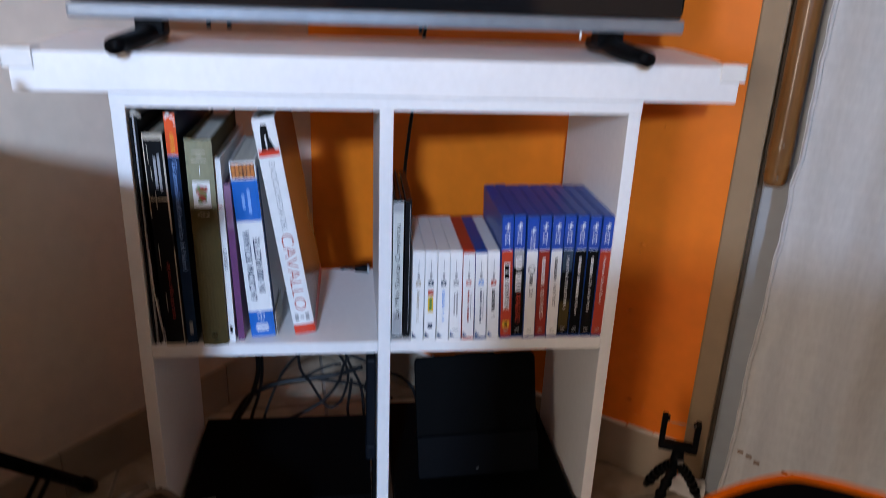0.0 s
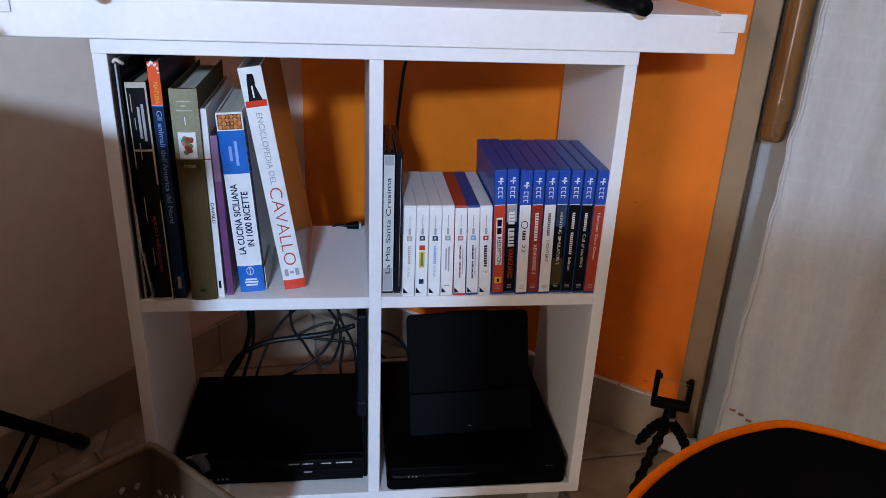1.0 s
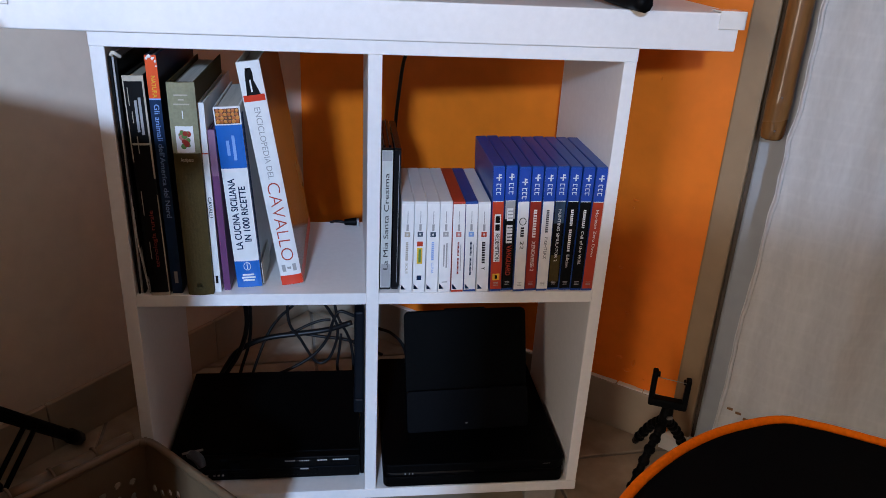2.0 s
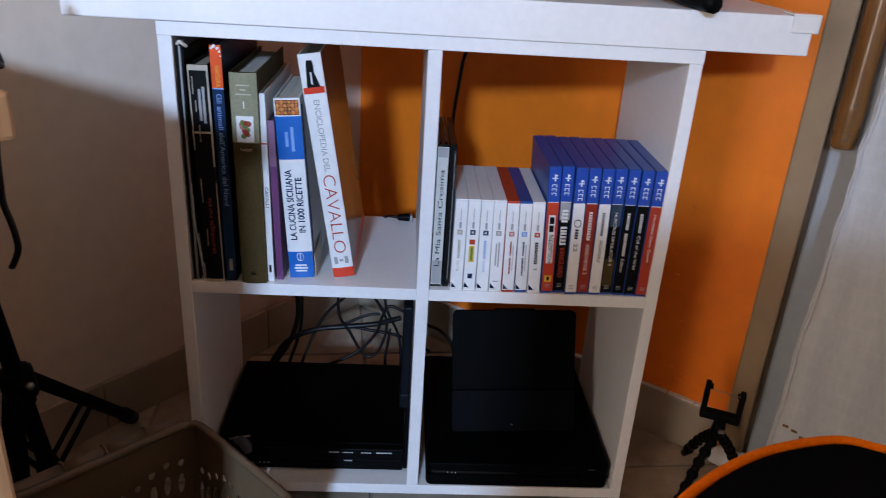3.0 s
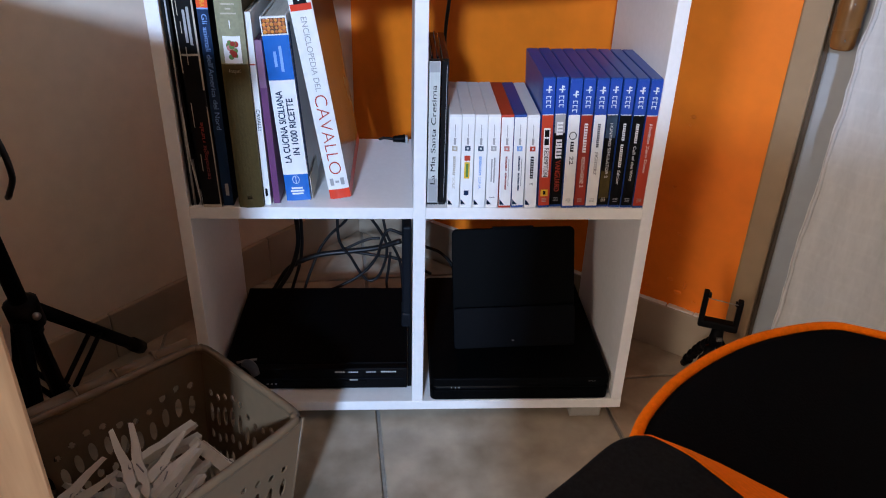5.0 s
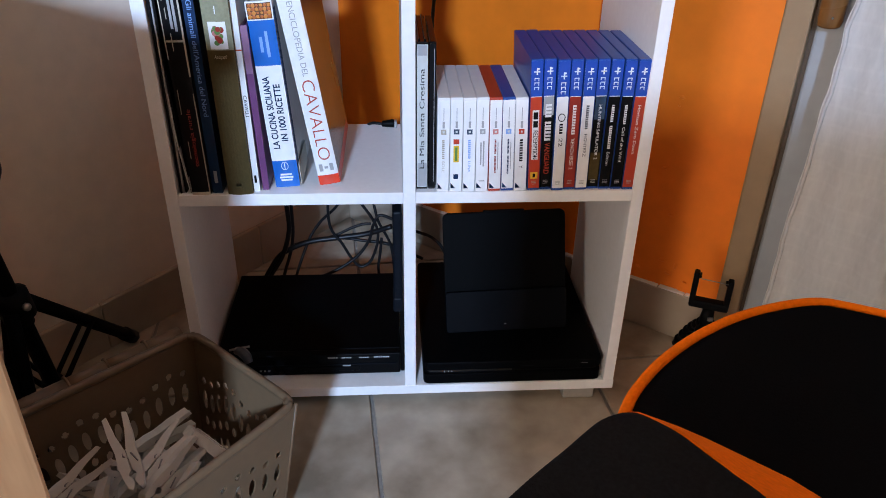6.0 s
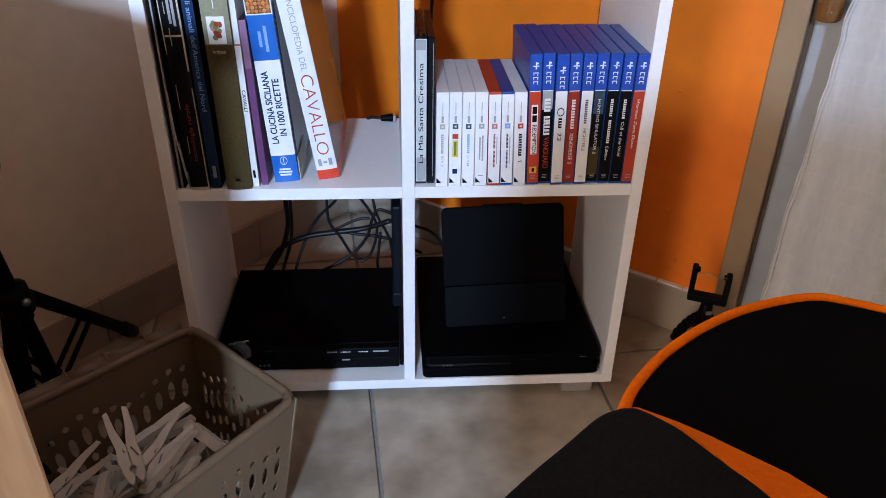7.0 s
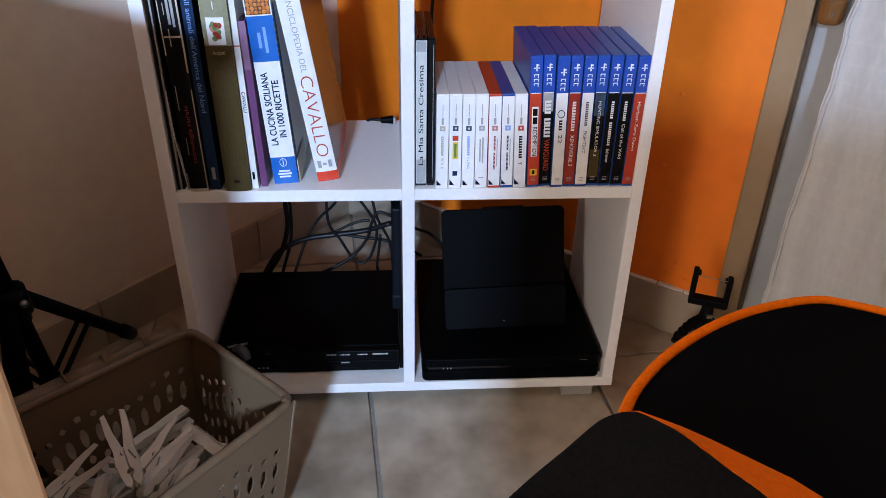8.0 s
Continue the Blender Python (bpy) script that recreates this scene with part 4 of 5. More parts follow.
# ---- cables ----
CABLES = [
    ([(-0.203, 0.27, 0.40), (-0.203, 0.30, 0.192), (-0.203, 0.30, 0.137), (-0.217, 0.29, 0.092), (-0.242, 0.27, 0.055), (-0.255, 0.262, 0.020)], 0.0042),
    ([(-0.196, 0.28, 0.40), (-0.196, 0.305, 0.192), (-0.199, 0.305, 0.115), (-0.215, 0.29, 0.059), (-0.225, 0.265, 0.03)], 0.0030),
    ([(-0.256, 0.268, 0.040), (-0.239, 0.29, 0.067), (-0.217, 0.30, 0.092), (-0.171, 0.30, 0.114), (-0.116, 0.30, 0.122), (-0.067, 0.30, 0.129), (-0.025, 0.29, 0.148)], 0.0048),
    ([(-0.196, 0.31, 0.103), (-0.171, 0.31, 0.110), (-0.117, 0.31, 0.116), (-0.077, 0.31, 0.110), (-0.026, 0.31, 0.100), (0.03, 0.31, 0.07)], 0.0030),
    ([(-0.105, 0.30, 0.26), (-0.113, 0.305, 0.191), (-0.149, 0.31, 0.148), (-0.171, 0.305, 0.114), (-0.196, 0.285, 0.050), (-0.20, 0.275, 0.01)], 0.0026),
    ([(-0.130, 0.30, 0.24), (-0.132, 0.295, 0.153), (-0.112, 0.295, 0.113), (-0.094, 0.295, 0.078), (-0.079, 0.295, 0.065), (-0.061, 0.295, 0.080), (-0.049, 0.295, 0.123), (-0.056, 0.295, 0.157), (-0.092, 0.295, 0.215)], 0.0026),
    ([(-0.018, 0.29, 0.160), (-0.044, 0.29, 0.170), (-0.056, 0.29, 0.152), (-0.067, 0.292, 0.115), (-0.099, 0.29, 0.078), (-0.161, 0.285, 0.048), (-0.221, 0.275, 0.048), (-0.24, 0.265, 0.05)], 0.0028),
    ([(-0.070, 0.31, 0.22), (-0.057, 0.31, 0.190), (-0.048, 0.305, 0.151), (-0.026, 0.305, 0.098), (-0.02, 0.30, 0.02)], 0.0026),
    ([(-0.061, 0.305, 0.146), (-0.076, 0.305, 0.145), (-0.096, 0.305, 0.138), (-0.126, 0.305, 0.123), (-0.156, 0.305, 0.116)], 0.0026),
    ([(-0.043, 0.30, 0.12), (-0.046, 0.30, 0.09), (-0.05, 0.30, 0.06), (-0.048, 0.30, 0.03), (-0.05, 0.30, 0.008)], 0.0026),
    ([(-0.02, 0.29, 0.10), (0.010, 0.30, 0.129), (0.027, 0.30, 0.128), (0.047, 0.30, 0.118), (0.066, 0.298, 0.096), (0.075, 0.30, 0.06)], 0.0028),
]
tangle = thing("cable_tangle", "tangle of black cables behind the disc player", "cables")
for pts, r in CABLES:
    part("cable", tube(smooth_line(pts, 7), r, 7), M_RUBBER, tangle)
hang = thing("television_cable", "black cable hanging from the television behind the cases", "cable")
part("lead", tube(smooth_line([(0.075, 0.12, 0.76), (0.068, 0.24, 0.735), (0.060, 0.272, 0.66), (0.056, 0.272, 0.613), (0.051, 0.272, 0.593), (0.046, 0.272, 0.551), (0.042, 0.272, 0.508), (0.041, 0.272, 0.45), (0.035, 0.28, 0.34), (0.01, 0.30, 0.20), (-0.02, 0.30, 0.10)], 6), 0.0027, 8), M_RUBBER, hang)
plug = thing("power_plug", "black plug with a grey socket end lying on the shelf", "plug")
part("body", tube(smooth_line([(-0.036, 0.232, SHELF_Z + 0.0062), (-0.027, 0.232, SHELF_Z + 0.0068), (-0.018, 0.233, SHELF_Z + 0.0068)]), lambda q: 0.0045 + 0.002 * q, 8), M_BLACK, plug)
part("socket_end", boxed(-0.0175, -0.0135, 0.228, 0.239, SHELF_Z, SHELF_Z + 0.011, 0.0015, 2), I_GREY, plug, "grey plastic end")
part("lead", tube(smooth_line([(-0.036, 0.232, SHELF_Z + 0.0062), (-0.046, 0.235, SHELF_Z + 0.0065), (-0.054, 0.242, SHELF_Z + 0.003), (-0.06, 0.256, SHELF_Z - 0.01), (-0.06, 0.27, SHELF_Z - 0.06)]), 0.0022, 7), M_RUBBER, plug)


# ---- curtain at the balcony door ----
def cloth():
    m = mat("linen_curtain", (0.68, 0.685, 0.685), 0.85, vary=0.06, grain=160, bump=0.12, stain=6, stretch=(1, 1, 0.35))
    nt = m.node_tree
    nd, ln = nt.nodes, nt.links
    b = nd["Principled BSDF"]
    tc = nd.new("ShaderNodeTexCoord")
    base = next(n for n in nd if n.bl_idname == "ShaderNodeMix")
    last = base.outputs["Result"]
    for axis, period in (("X", 0.031), ("Z", 0.026)):
        wv = nd.new("ShaderNodeTexWave")
        wv.wave_type, wv.bands_direction = "BANDS", axis
        wv.inputs["Scale"].default_value = 0.314 / period
        wv.inputs["Distortion"].default_value, wv.inputs["Detail"].default_value, wv.inputs["Detail Scale"].default_value = 1.2, 3, 1.4
        ln.new(tc.outputs["Object"], wv.inputs["Vector"])
        rg = nd.new("ShaderNodeMapRange")
        rg.inputs["From Min"].default_value, rg.inputs["From Max"].default_value, rg.inputs["To Max"].default_value = 0.88, 1.0, 0.09
        ln.new(wv.outputs["Fac"], rg.inputs["Value"])
        mxc = nd.new("ShaderNodeMix")
        mxc.data_type = "RGBA"
        mxc.inputs["B"].default_value = (0.88, 0.88, 0.87, 1)
        ln.new(rg.outputs[0], mxc.inputs["Factor"])
        ln.new(last, mxc.inputs["A"])
        last = mxc.outputs["Result"]
    ln.new(last, b.inputs["Base Color"])
    tr = nd.new("ShaderNodeBsdfTranslucent")
    mx = nd.new("ShaderNodeMixShader")
    mx.inputs[0].default_value = 0.30
    ln.new(last, tr.inputs["Color"])
    ln.new(b.outputs[0], mx.inputs[1])
    ln.new(tr.outputs[0], mx.inputs[2])
    ln.new(mx.outputs[0], nd["Material Output"].inputs["Surface"])
    return m


M_LINEN = cloth()
cur = thing("curtain", "off-white linen curtain with brown stitching near the hem", "curtain", Matrix.Translation((0.525, 0.025, 0)) @ Matrix.Rotation(math.atan2(MD.y, MD.x), 4, "Z"))


def fold(s, z):
    k = 0.010 * math.exp(-s * 60) * noise.noise((7.0, 0.0, z * 14)) + 0.011 * math.sin(s * 34 + 0.8) * min(1, s * 14 + 0.25) + 0.006 * math.sin(s * 83 + z * 1.3) + 0.004 * math.sin(z * 9 + s * 20)
    return k + 0.004 * noise.noise((s * 18, z * 7, 0.3)) + 0.0012 * noise.noise((s * 70, z * 40, 2.0))


bm = bmesh.new()
NS, NZ = 150, 220
def edge(z):
    """How far the free edge is drawn aside at a height."""
    return -0.011 + 0.017 * min(1.0, z / 0.62) + 0.0035 * noise.noise((0.0, 0.0, z * 26)) + 0.003 * noise.noise((4.0, 0.0, z * 9))


rows = [[bm.verts.new((1.28 * i / NS + edge(0.012 + 2.35 * j / NZ) * (1 - i / NS) + (0.0015 * noise.noise((0, j * 0.15, 0)) if i == 0 else 0), fold(1.28 * i / NS, 0.012 + 2.35 * j / NZ), 0.012 + 2.35 * j / NZ)) for i in range(NS + 1)] for j in range(NZ + 1)]
for j in range(NZ):
    for i in range(NS):
        bm.faces.new((rows[j][i], rows[j][i + 1], rows[j + 1][i + 1], rows[j + 1][i]))
part("panel", bm, M_LINEN, cur, smooth=True)
bm = tube([Vector((0.004 + edge(z), fold(0.004, z) - 0.001, z)) for z in [0.012 + 0.02 * k for k in range(118)]], 0.0028, 6)
part("edge_hem", bm, M_LINEN, cur, "narrow stitched edge")
bm = bmesh.new()
rr = random.Random(4)
for k in range(24):
    s = 0.012 + 0.013 * k
    if k in (3, 4, 9):
        continue
    z = 0.134 - 0.004 * math.sin(k * 0.7)
    lay = min(fold(s + d, z + e) for d in (0, 0.004, 0.0085) for e in (-0.002, 0.002))
    x0 = s + edge(z) * (1 - s / 1.28)
    box(bm, x0, x0 + 0.0085, lay - 0.0016, lay + 0.0012, z - 0.0014, z + 0.0014)
part("stitching", bm, M_BROWN, cur, "short dark brown stitches")
rod = thing("curtain_rail", "plain white curtain rail on the wall above the door", "curtain rail", cur.matrix_world.copy())
part("rail", tube([Vector((-0.06, 0.0, 2.372)), Vector((1.34, 0.0, 2.372))], 0.012, 10), M_WHITE, rod)
for s in (0.0, 1.28):
    part("bracket", boxed(s - 0.01, s + 0.01, -0.004, 0.062, 2.364, 2.380), M_WHITE, rod)

pole = thing("wooden_pole", "glossy brown varnished wooden pole beside the curtain", "pole", RM @ Matrix.Translation((DOOR0 + 0.022, -0.017, 0)))
heights = [0.542, 0.545, 0.552, 0.578, 0.588, 0.592, 0.597, 0.61] + [0.64 + 0.08 * k for k in range(20)]
radii = [0.0125, 0.0148, 0.0160, 0.0158, 0.0163, 0.0168, 0.0162, 0.0156] + [0.0156] * 20
bm = bmesh.new()
rings = [[bm.verts.new((r * math.cos(k * math.pi / 8), r * math.sin(k * math.pi / 8), z)) for k in range(16)] for z, r in zip(heights, radii)]
for r0, r1 in zip(rings, rings[1:]):
    for k in range(16):
        bm.faces.new((r0[k], r0[(k + 1) % 16], r1[(k + 1) % 16], r1[k]))
bm.faces.new(rings[0][::-1])
bm.faces.new(rings[-1])
part("shaft", bm, M_BROWN, pole, smooth=True)
# two small steel-coloured dots on the pole front
for z in (0.556, 0.600):
    part("front_dot", tube([Vector((0.004, -0.012, z)), Vector((0.005, -0.0175, z))], 0.0014, 6), M_STEEL, pole)
part("holder", boxed(-0.008, 0.008, 0.012, 0.026, 0.70, 0.72), M_STEEL, pole)

# ---- pine table along the pale wall ----
UL = ND.copy()
tab = Matrix.Identity(4)
tab.col[0][:3], tab.col[1][:3] = MD, ND
tab.translation = Vector((-0.239, -0.45, 0))      # x out from the wall, y towards the bookcase; far front corner of the top
table = thing("pine_table", "pale pine table with thick top beside the pale wall", "table", tab)


part("tabletop", boxed(-0.525, 0.0, -1.95, 0.0, 0.660, 0.687, 0.003, 2), M_PINE, table, "thick pale pine top")
for lx, ly in ((-0.05, -0.087), (-0.05, -1.90), (-0.52, -0.087), (-0.52, -1.90)):
    part("leg", boxed(lx, lx + 0.05, ly, ly + 0.05, 0.0, 0.660, 0.003, 2), M_PINE, table)
# added block, out of view, that shades the wall and bookcase foot
part("table_light_block", boxed(-0.51, -0.012, -1.80, -0.088, 0.02, 0.652, 0.003, 2), M_PINE, table, "unseen pine-coloured block that stops light passing under the top")
part("apron", boxed(-0.39, -0.05, -1.89, -1.86, 0.60, 0.660), M_PINE, table)
part("apron", boxed(-0.42, -0.395, -1.85, -1.802, 0.60, 0.660), M_PINE, table)

# ---- microphone stand ----
stand = thing("tripod_stand", "black metal folding tripod stand", "tripod stand")
J = Vector((-0.491, -0.060, 0.238))
LOW = Vector((-0.4835, -0.040, 0.085))
part("pole", tube([LOW.lerp(J, -0.2), LOW.lerp(J, 3.4)], 0.0105, 10), M_MATT, stand)
part("joint", tube([J.lerp(LOW, 0.24), J.lerp(LOW, 0.16), J.lerp(LOW, 0.15), J.lerp(LOW, -0.08), J.lerp(LOW, -0.10)], lambda q: 0.0135 if q < 0.3 or q > 0.9 else 0.0205, 14), M_BLACK, stand)
part("slider", tube([LOW.lerp(J, -0.08), LOW.lerp(J, 0.08)], 0.0145, 12), M_BLACK, stand)
part("clamp_knob", tube([Vector((J.x - 0.005, J.y - 0.02, 0.395)), Vector((J.x + 0.008, J.y - 0.04, 0.40))], 0.012, 10), M_BLACK, stand)
tips = [Vector((-0.457, 0.176, 0.010)), Vector((-0.480, -0.125, 0.010)), Vector((-0.575, 0.010, 0.010))]
for tip in tips:
    d = (tip - J).normalized()
    side = Vector((tip.x - J.x, tip.y - J.y, 0)).normalized()
    a = J + side * 0.018 + Vector((0, 0, -0.008))
    leg = part("leg", tube([a, tip], 0.0092, 8), M_MATT, stand)
    part("rubber_foot", tube([tip - (tip - a).normalized() * 0.03, tip + (tip - a).normalized() * 0.004], 0.0115, 8), M_RUBBER, leg)
    mid = a.lerp(tip, 0.52)
    side2 = side.cross(Vector((0, 0, 1)))
    for q in (-1, 1):
        part("spreader", tube([mid + side2 * 0.008 * q, LOW + side * 0.014 + side2 * 0.008 * q], 0.0038, 6), M_BLACK, stand)
part("rivet", tube([J + Vector((0.02, -0.012, 0.0)), J + Vector((0.024, -0.015, 0.0))], 0.005, 8), M_STEEL, stand)
lead = thing("microphone_cable", "thin black cable hanging beside the tripod stand", "cable")
part("lead", tube(smooth_line([(-0.400, -0.17, 0.72), (-0.401, -0.165, 0.654), (-0.404, -0.16, 0.60), (-0.410, -0.16, 0.564), (-0.418, -0.15, 0.525), (-0.424, -0.14, 0.499), (-0.419, -0.14, 0.475), (-0.423, -0.13, 0.447), (-0.442, -0.11, 0.418), (-0.462, -0.078, 0.40)], 6), 0.0034, 7), M_RUBBER, lead)
part("lead", tube(smooth_line([(-0.388, -0.20, 0.664), (-0.393, -0.16, 0.640), (-0.399, -0.16, 0.669), (-0.405, -0.15, 0.72)], 6), 0.0034, 7), M_RUBBER, lead)

# ---- peg basket ----
RIM = 0.190
A, B_, C_, D_ = Vector((-0.2785, -0.069, RIM)), Vector((-0.135, -0.2085, RIM)), Vector((-0.295, -0.407, RIM)), Vector((-0.452, -0.233, RIM))
mid = (A + B_ + C_ + D_) / 4
basket = thing("peg_basket", "taupe plastic perforated basket holding clothes pegs", "basket")


def low(p):
    q = mid + (p - mid) * 0.80
    return Vector((q.x, q.y, 0.004))


def basket_side(p, q, name):
    """One tapered side with rounded openings in wavy rows."""
    cols, rows_n = 100, 84
    bm = bmesh.new()
    pl, ql = low(p), low(q)
    wide, tall = ((p - q).length + (pl - ql).length) / 2, 0.186
    slots = []
    for c in range(1, 12):
        u = c / 12 * wide
        wave = 0.0085 * math.sin(c * 1.1)
        for depth, half_w, half_h in ((0.052, 0.0042, 0.0048), (0.080, 0.0046, 0.0135), (0.112, 0.0042, 0.0065), (0.145, 0.0046, 0.0135)):
            slots.append((u, tall - depth - wave, half_w, half_h))

    def settle(x, z):
        """Pulls a grid point near the edge of an opening onto that edge."""
        for u, v, a, b in slots:
            if abs(x - u) < a * 1.5 and abs(z - v) < b * 1.4:
                r = math.hypot((x - u) / a, (z - v) / b)
                if 0.74 < r < 1.26:
                    return u + (x - u) / r, v + (z - v) / r
        return x, z

    n = (q - p).cross(pl - p).normalized() * 0.002
    front, back = [], []
    for j in range(rows_n + 1):
        for i in range(cols + 1):
            x, z = settle(i / cols * wide, j / rows_n * tall)
            f, v = x / wide, z / tall
            c = pl.lerp(p, v).lerp(ql.lerp(q, v), f)
            front.append(bm.verts.new(c))
            back.append(bm.verts.new(c + n))

    def solid(i, j):
        x, z = (i + 0.5) / cols * wide, (j + 0.5) / rows_n * tall
        return 0 <= i < cols and 0 <= j < rows_n and not any(abs(x - u) < a and ((x - u) / a) ** 2 + ((z - v) / b) ** 2 < 0.96 for u, v, a, b in slots)

    keep = {(i, j) for i in range(cols) for j in range(rows_n) if solid(i, j)}
    for i, j in keep:
        k = j * (cols + 1) + i
        c = (k, k + 1, k + cols + 2, k + cols + 1)
        bm.faces.new([front[h] for h in c])
        bm.faces.new([back[h] for h in c[::-1]])
        for (di, dj), (g, h) in (((0, -1), (c[0], c[1])), ((1, 0), (c[1], c[2])), ((0, 1), (c[2], c[3])), ((-1, 0), (c[3], c[0]))):
            if (i + di, j + dj) not in keep:
                bm.faces.new((front[h], front[g], back[g], back[h]))
    loose = [v for v in bm.verts if not v.link_faces]
    bmesh.ops.delete(bm, geom=loose, context="VERTS")
    bmesh.ops.recalc_face_normals(bm, faces=bm.faces)
    part(name, bm, M_TAUPE, basket)


for p, q in ((A, B_), (B_, C_), (C_, D_), (D_, A)):
    basket_side(p, q, "perforated_side")
bm = prism([(low(p).x, low(p).y) for p in (A, D_, C_, B_)], 0.0, 0.004)
bmesh.ops.recalc_face_normals(bm, faces=bm.faces)
part("base", bm, M_TAUPE, basket)
corner_pts = []
ring4 = [A, B_, C_, D_]
for i, p in enumerate(ring4):
    a, c = ring4[i - 1], ring4[(i + 1) % 4]
    corner_pts += [p + (a - p).normalized() * 0.020, p + (a - p).normalized() * 0.006 + (c - p).normalized() * 0.006, p + (c - p).normalized() * 0.020]
    corner_pts.append(p.lerp(c, 0.5))
part("rim", tube(smooth_line(corner_pts, 5, True), 0.0052, 8, True), M_TAUPE, basket, "rolled rim")
for i, p in enumerate(ring4):
    off = (p - mid).normalized() * 0.0015
    part("corner_post", tube([low(p) + off + Vector((0, 0, 0.003)), p + off], 0.0022, 8), M_TAUPE, basket)
out = (mid - (A + D_) / 2)
out = Vector((-out.x, -out.y, 0)).normalized() * 0.0135
ax = (D_ - A).normalized()
for t0, t1 in ((0.01, 0.055), (0.058, 0.105), (0.108, 0.152), (0.155, 0.235)):
    part("hinge_bar", tube([A + out + ax * t0 + Vector((0, 0, -0.003)), A + out + ax * t1 + Vector((0, 0, -0.003))], 0.0105, 12), M_TAUPE, basket)
for t0 in (0.0565, 0.1065, 0.1535):
    p = A + ax * t0
    part("hook", tube(smooth_line([p + out * 1.7 + Vector((0, 0, 0.004)), p + out * 1.2 + Vector((0, 0, 0.0085)), p + out * 0.5 + Vector((0, 0, 0.004)), p + out * 0.1 + Vector((0, 0, -0.010))]), 0.0017, 6), M_TAUPE, basket)


def peg(at, group="pegs in the basket"):
    """Length along x, the two jaws open towards -x."""
    p = thing("clothes_peg", "ivory plastic clothes peg with a steel spring", "clothes peg", at, group)
    for s in (1, -1):
        bm = prism([(-0.043, 0.0060), (-0.041, 0.0098), (-0.018, 0.0096), (0.000, 0.0080), (0.012, 0.0088), (0.028, 0.0080), (0.040, 0.0062), (0.043, 0.0034), (0.040, 0.0014), (0.034, 0.0004), (0.0305, 0.0004), (0.0295, 0.0026), (0.0265, 0.0037), (0.0235, 0.0026), (0.0225, 0.0004), (0.000, 0.0004), (-0.006, 0.0014), (-0.022, 0.0042)], -0.0055, 0.0055, 0.0007, 1)
        if s < 0:
            bm.transform(Matrix.Diagonal((1, -1, 1, 1)))
            bmesh.ops.reverse_faces(bm, faces=bm.faces[:])
        bm.transform(Matrix.Diagonal((1.04, 1.35, 1.15, 1)))
        part("jaw", bm, M_PEG, p)
    ring = []
    for k in range(28):
        a = k / 28 * 2 * math.pi * 3
        ring.append(Vector((0.004 + 0.0042 * math.cos(a), 0.0042 * math.sin(a), -0.0066 + 0.0132 * k / 27)))
    part("spring", tube(ring, 0.0009, 5), M_STEEL, p)
    part("spring_arm", tube([Vector((0.004, 0.0045, 0.0068)), Vector((0.016, 0.0090, 0.0064))], 0.0009, 5), M_STEEL, p)
    return p


def pose_to(a, b, spin):
    """A peg whose handles are at a and whose jaws point to b."""
    d = (Vector(b) - Vector(a)).normalized()
    m = d.to_track_quat("X", "Z").to_matrix().to_4x4()
    return Matrix.Translation((Vector(a) + Vector(b)) / 2) @ m @ Matrix.Rotation(radians(spin), 4, "X")


def pose_flat(a, b, facing=(0.22, -0.62, 0.75)):
    """A peg from its handles at a to its jaws at b, its flat side towards a given direction."""
    x = (Vector(b) - Vector(a)).normalized()
    n = Vector(facing)
    n = (n - x * n.dot(x)).normalized()
    m = Matrix.Identity(4)
    m.col[0][:3], m.col[1][:3], m.col[2][:3] = x, n.cross(x), n
    m.translation = (Vector(a) + Vector(b)) / 2
    return m


first = peg(pose_flat((-0.337, -0.205, 0.178), (-0.298, -0.275, 0.132)))
for a, c, facing in (((-0.273, -0.192, 0.138), (-0.306, -0.252, 0.122), (0.22, -0.62, 0.75)), ((-0.354, -0.230, 0.136), (-0.398, -0.282, 0.118), (0.5, -0.5, 0.7)),
                     ((-0.274, -0.161, 0.128), (-0.328, -0.214, 0.120), (0.6, -0.75, 0.1)), ((-0.255, -0.204, 0.126), (-0.292, -0.272, 0.118), (0.7, -0.5, 0.35)),
                     ((-0.258, -0.178, 0.116), (-0.212, -0.214, 0.108), (0.3, 0.6, 0.5)), ((-0.340, -0.250, 0.112), (-0.330, -0.325, 0.116), (0.8, 0.1, 0.4)),
                     ((-0.246, -0.232, 0.112), (-0.268, -0.305, 0.112), (0.8, -0.2, 0.5)), ((-0.235, -0.190, 0.094), (-0.205, -0.250, 0.096), (0.2, -0.2, 0.9))):
    copy_thing(first, pose_flat(a, c, facing))
MORE = [((-0.325, -0.225, 0.100), (-0.345, -0.285, 0.102), 10), ((-0.290, -0.255, 0.098), (-0.285, -0.315, 0.100), 70),
        ((-0.395, -0.235, 0.098), (-0.350, -0.262, 0.104), 40), ((-0.310, -0.300, 0.108), (-0.355, -0.330, 0.104), 50), ((-0.280, -0.300, 0.100), (-0.245, -0.315, 0.096), 5)]
for a, c, spin in MORE:
    copy_thing(first, pose_to(a, c, spin))
rr = random.Random(12)
for layer, count in ((0.085, 12), (0.060, 10), (0.034, 9), (0.014, 8)):
    for _ in range(count):
        u, v = rr.uniform(-0.045, 0.045), rr.uniform(-0.055, 0.055)
        c = Vector((mid.x, mid.y, layer + rr.uniform(-0.006, 0.008))) + (B_ - A).normalized() * u + (D_ - A).normalized() * v
        a = rr.uniform(0, 2 * math.pi)
        d = Vector((math.cos(a), math.sin(a), rr.uniform(-0.15, 0.15))) * 0.03
        copy_thing(first, pose_to(c - d, c + d, rr.uniform(0, 180)))

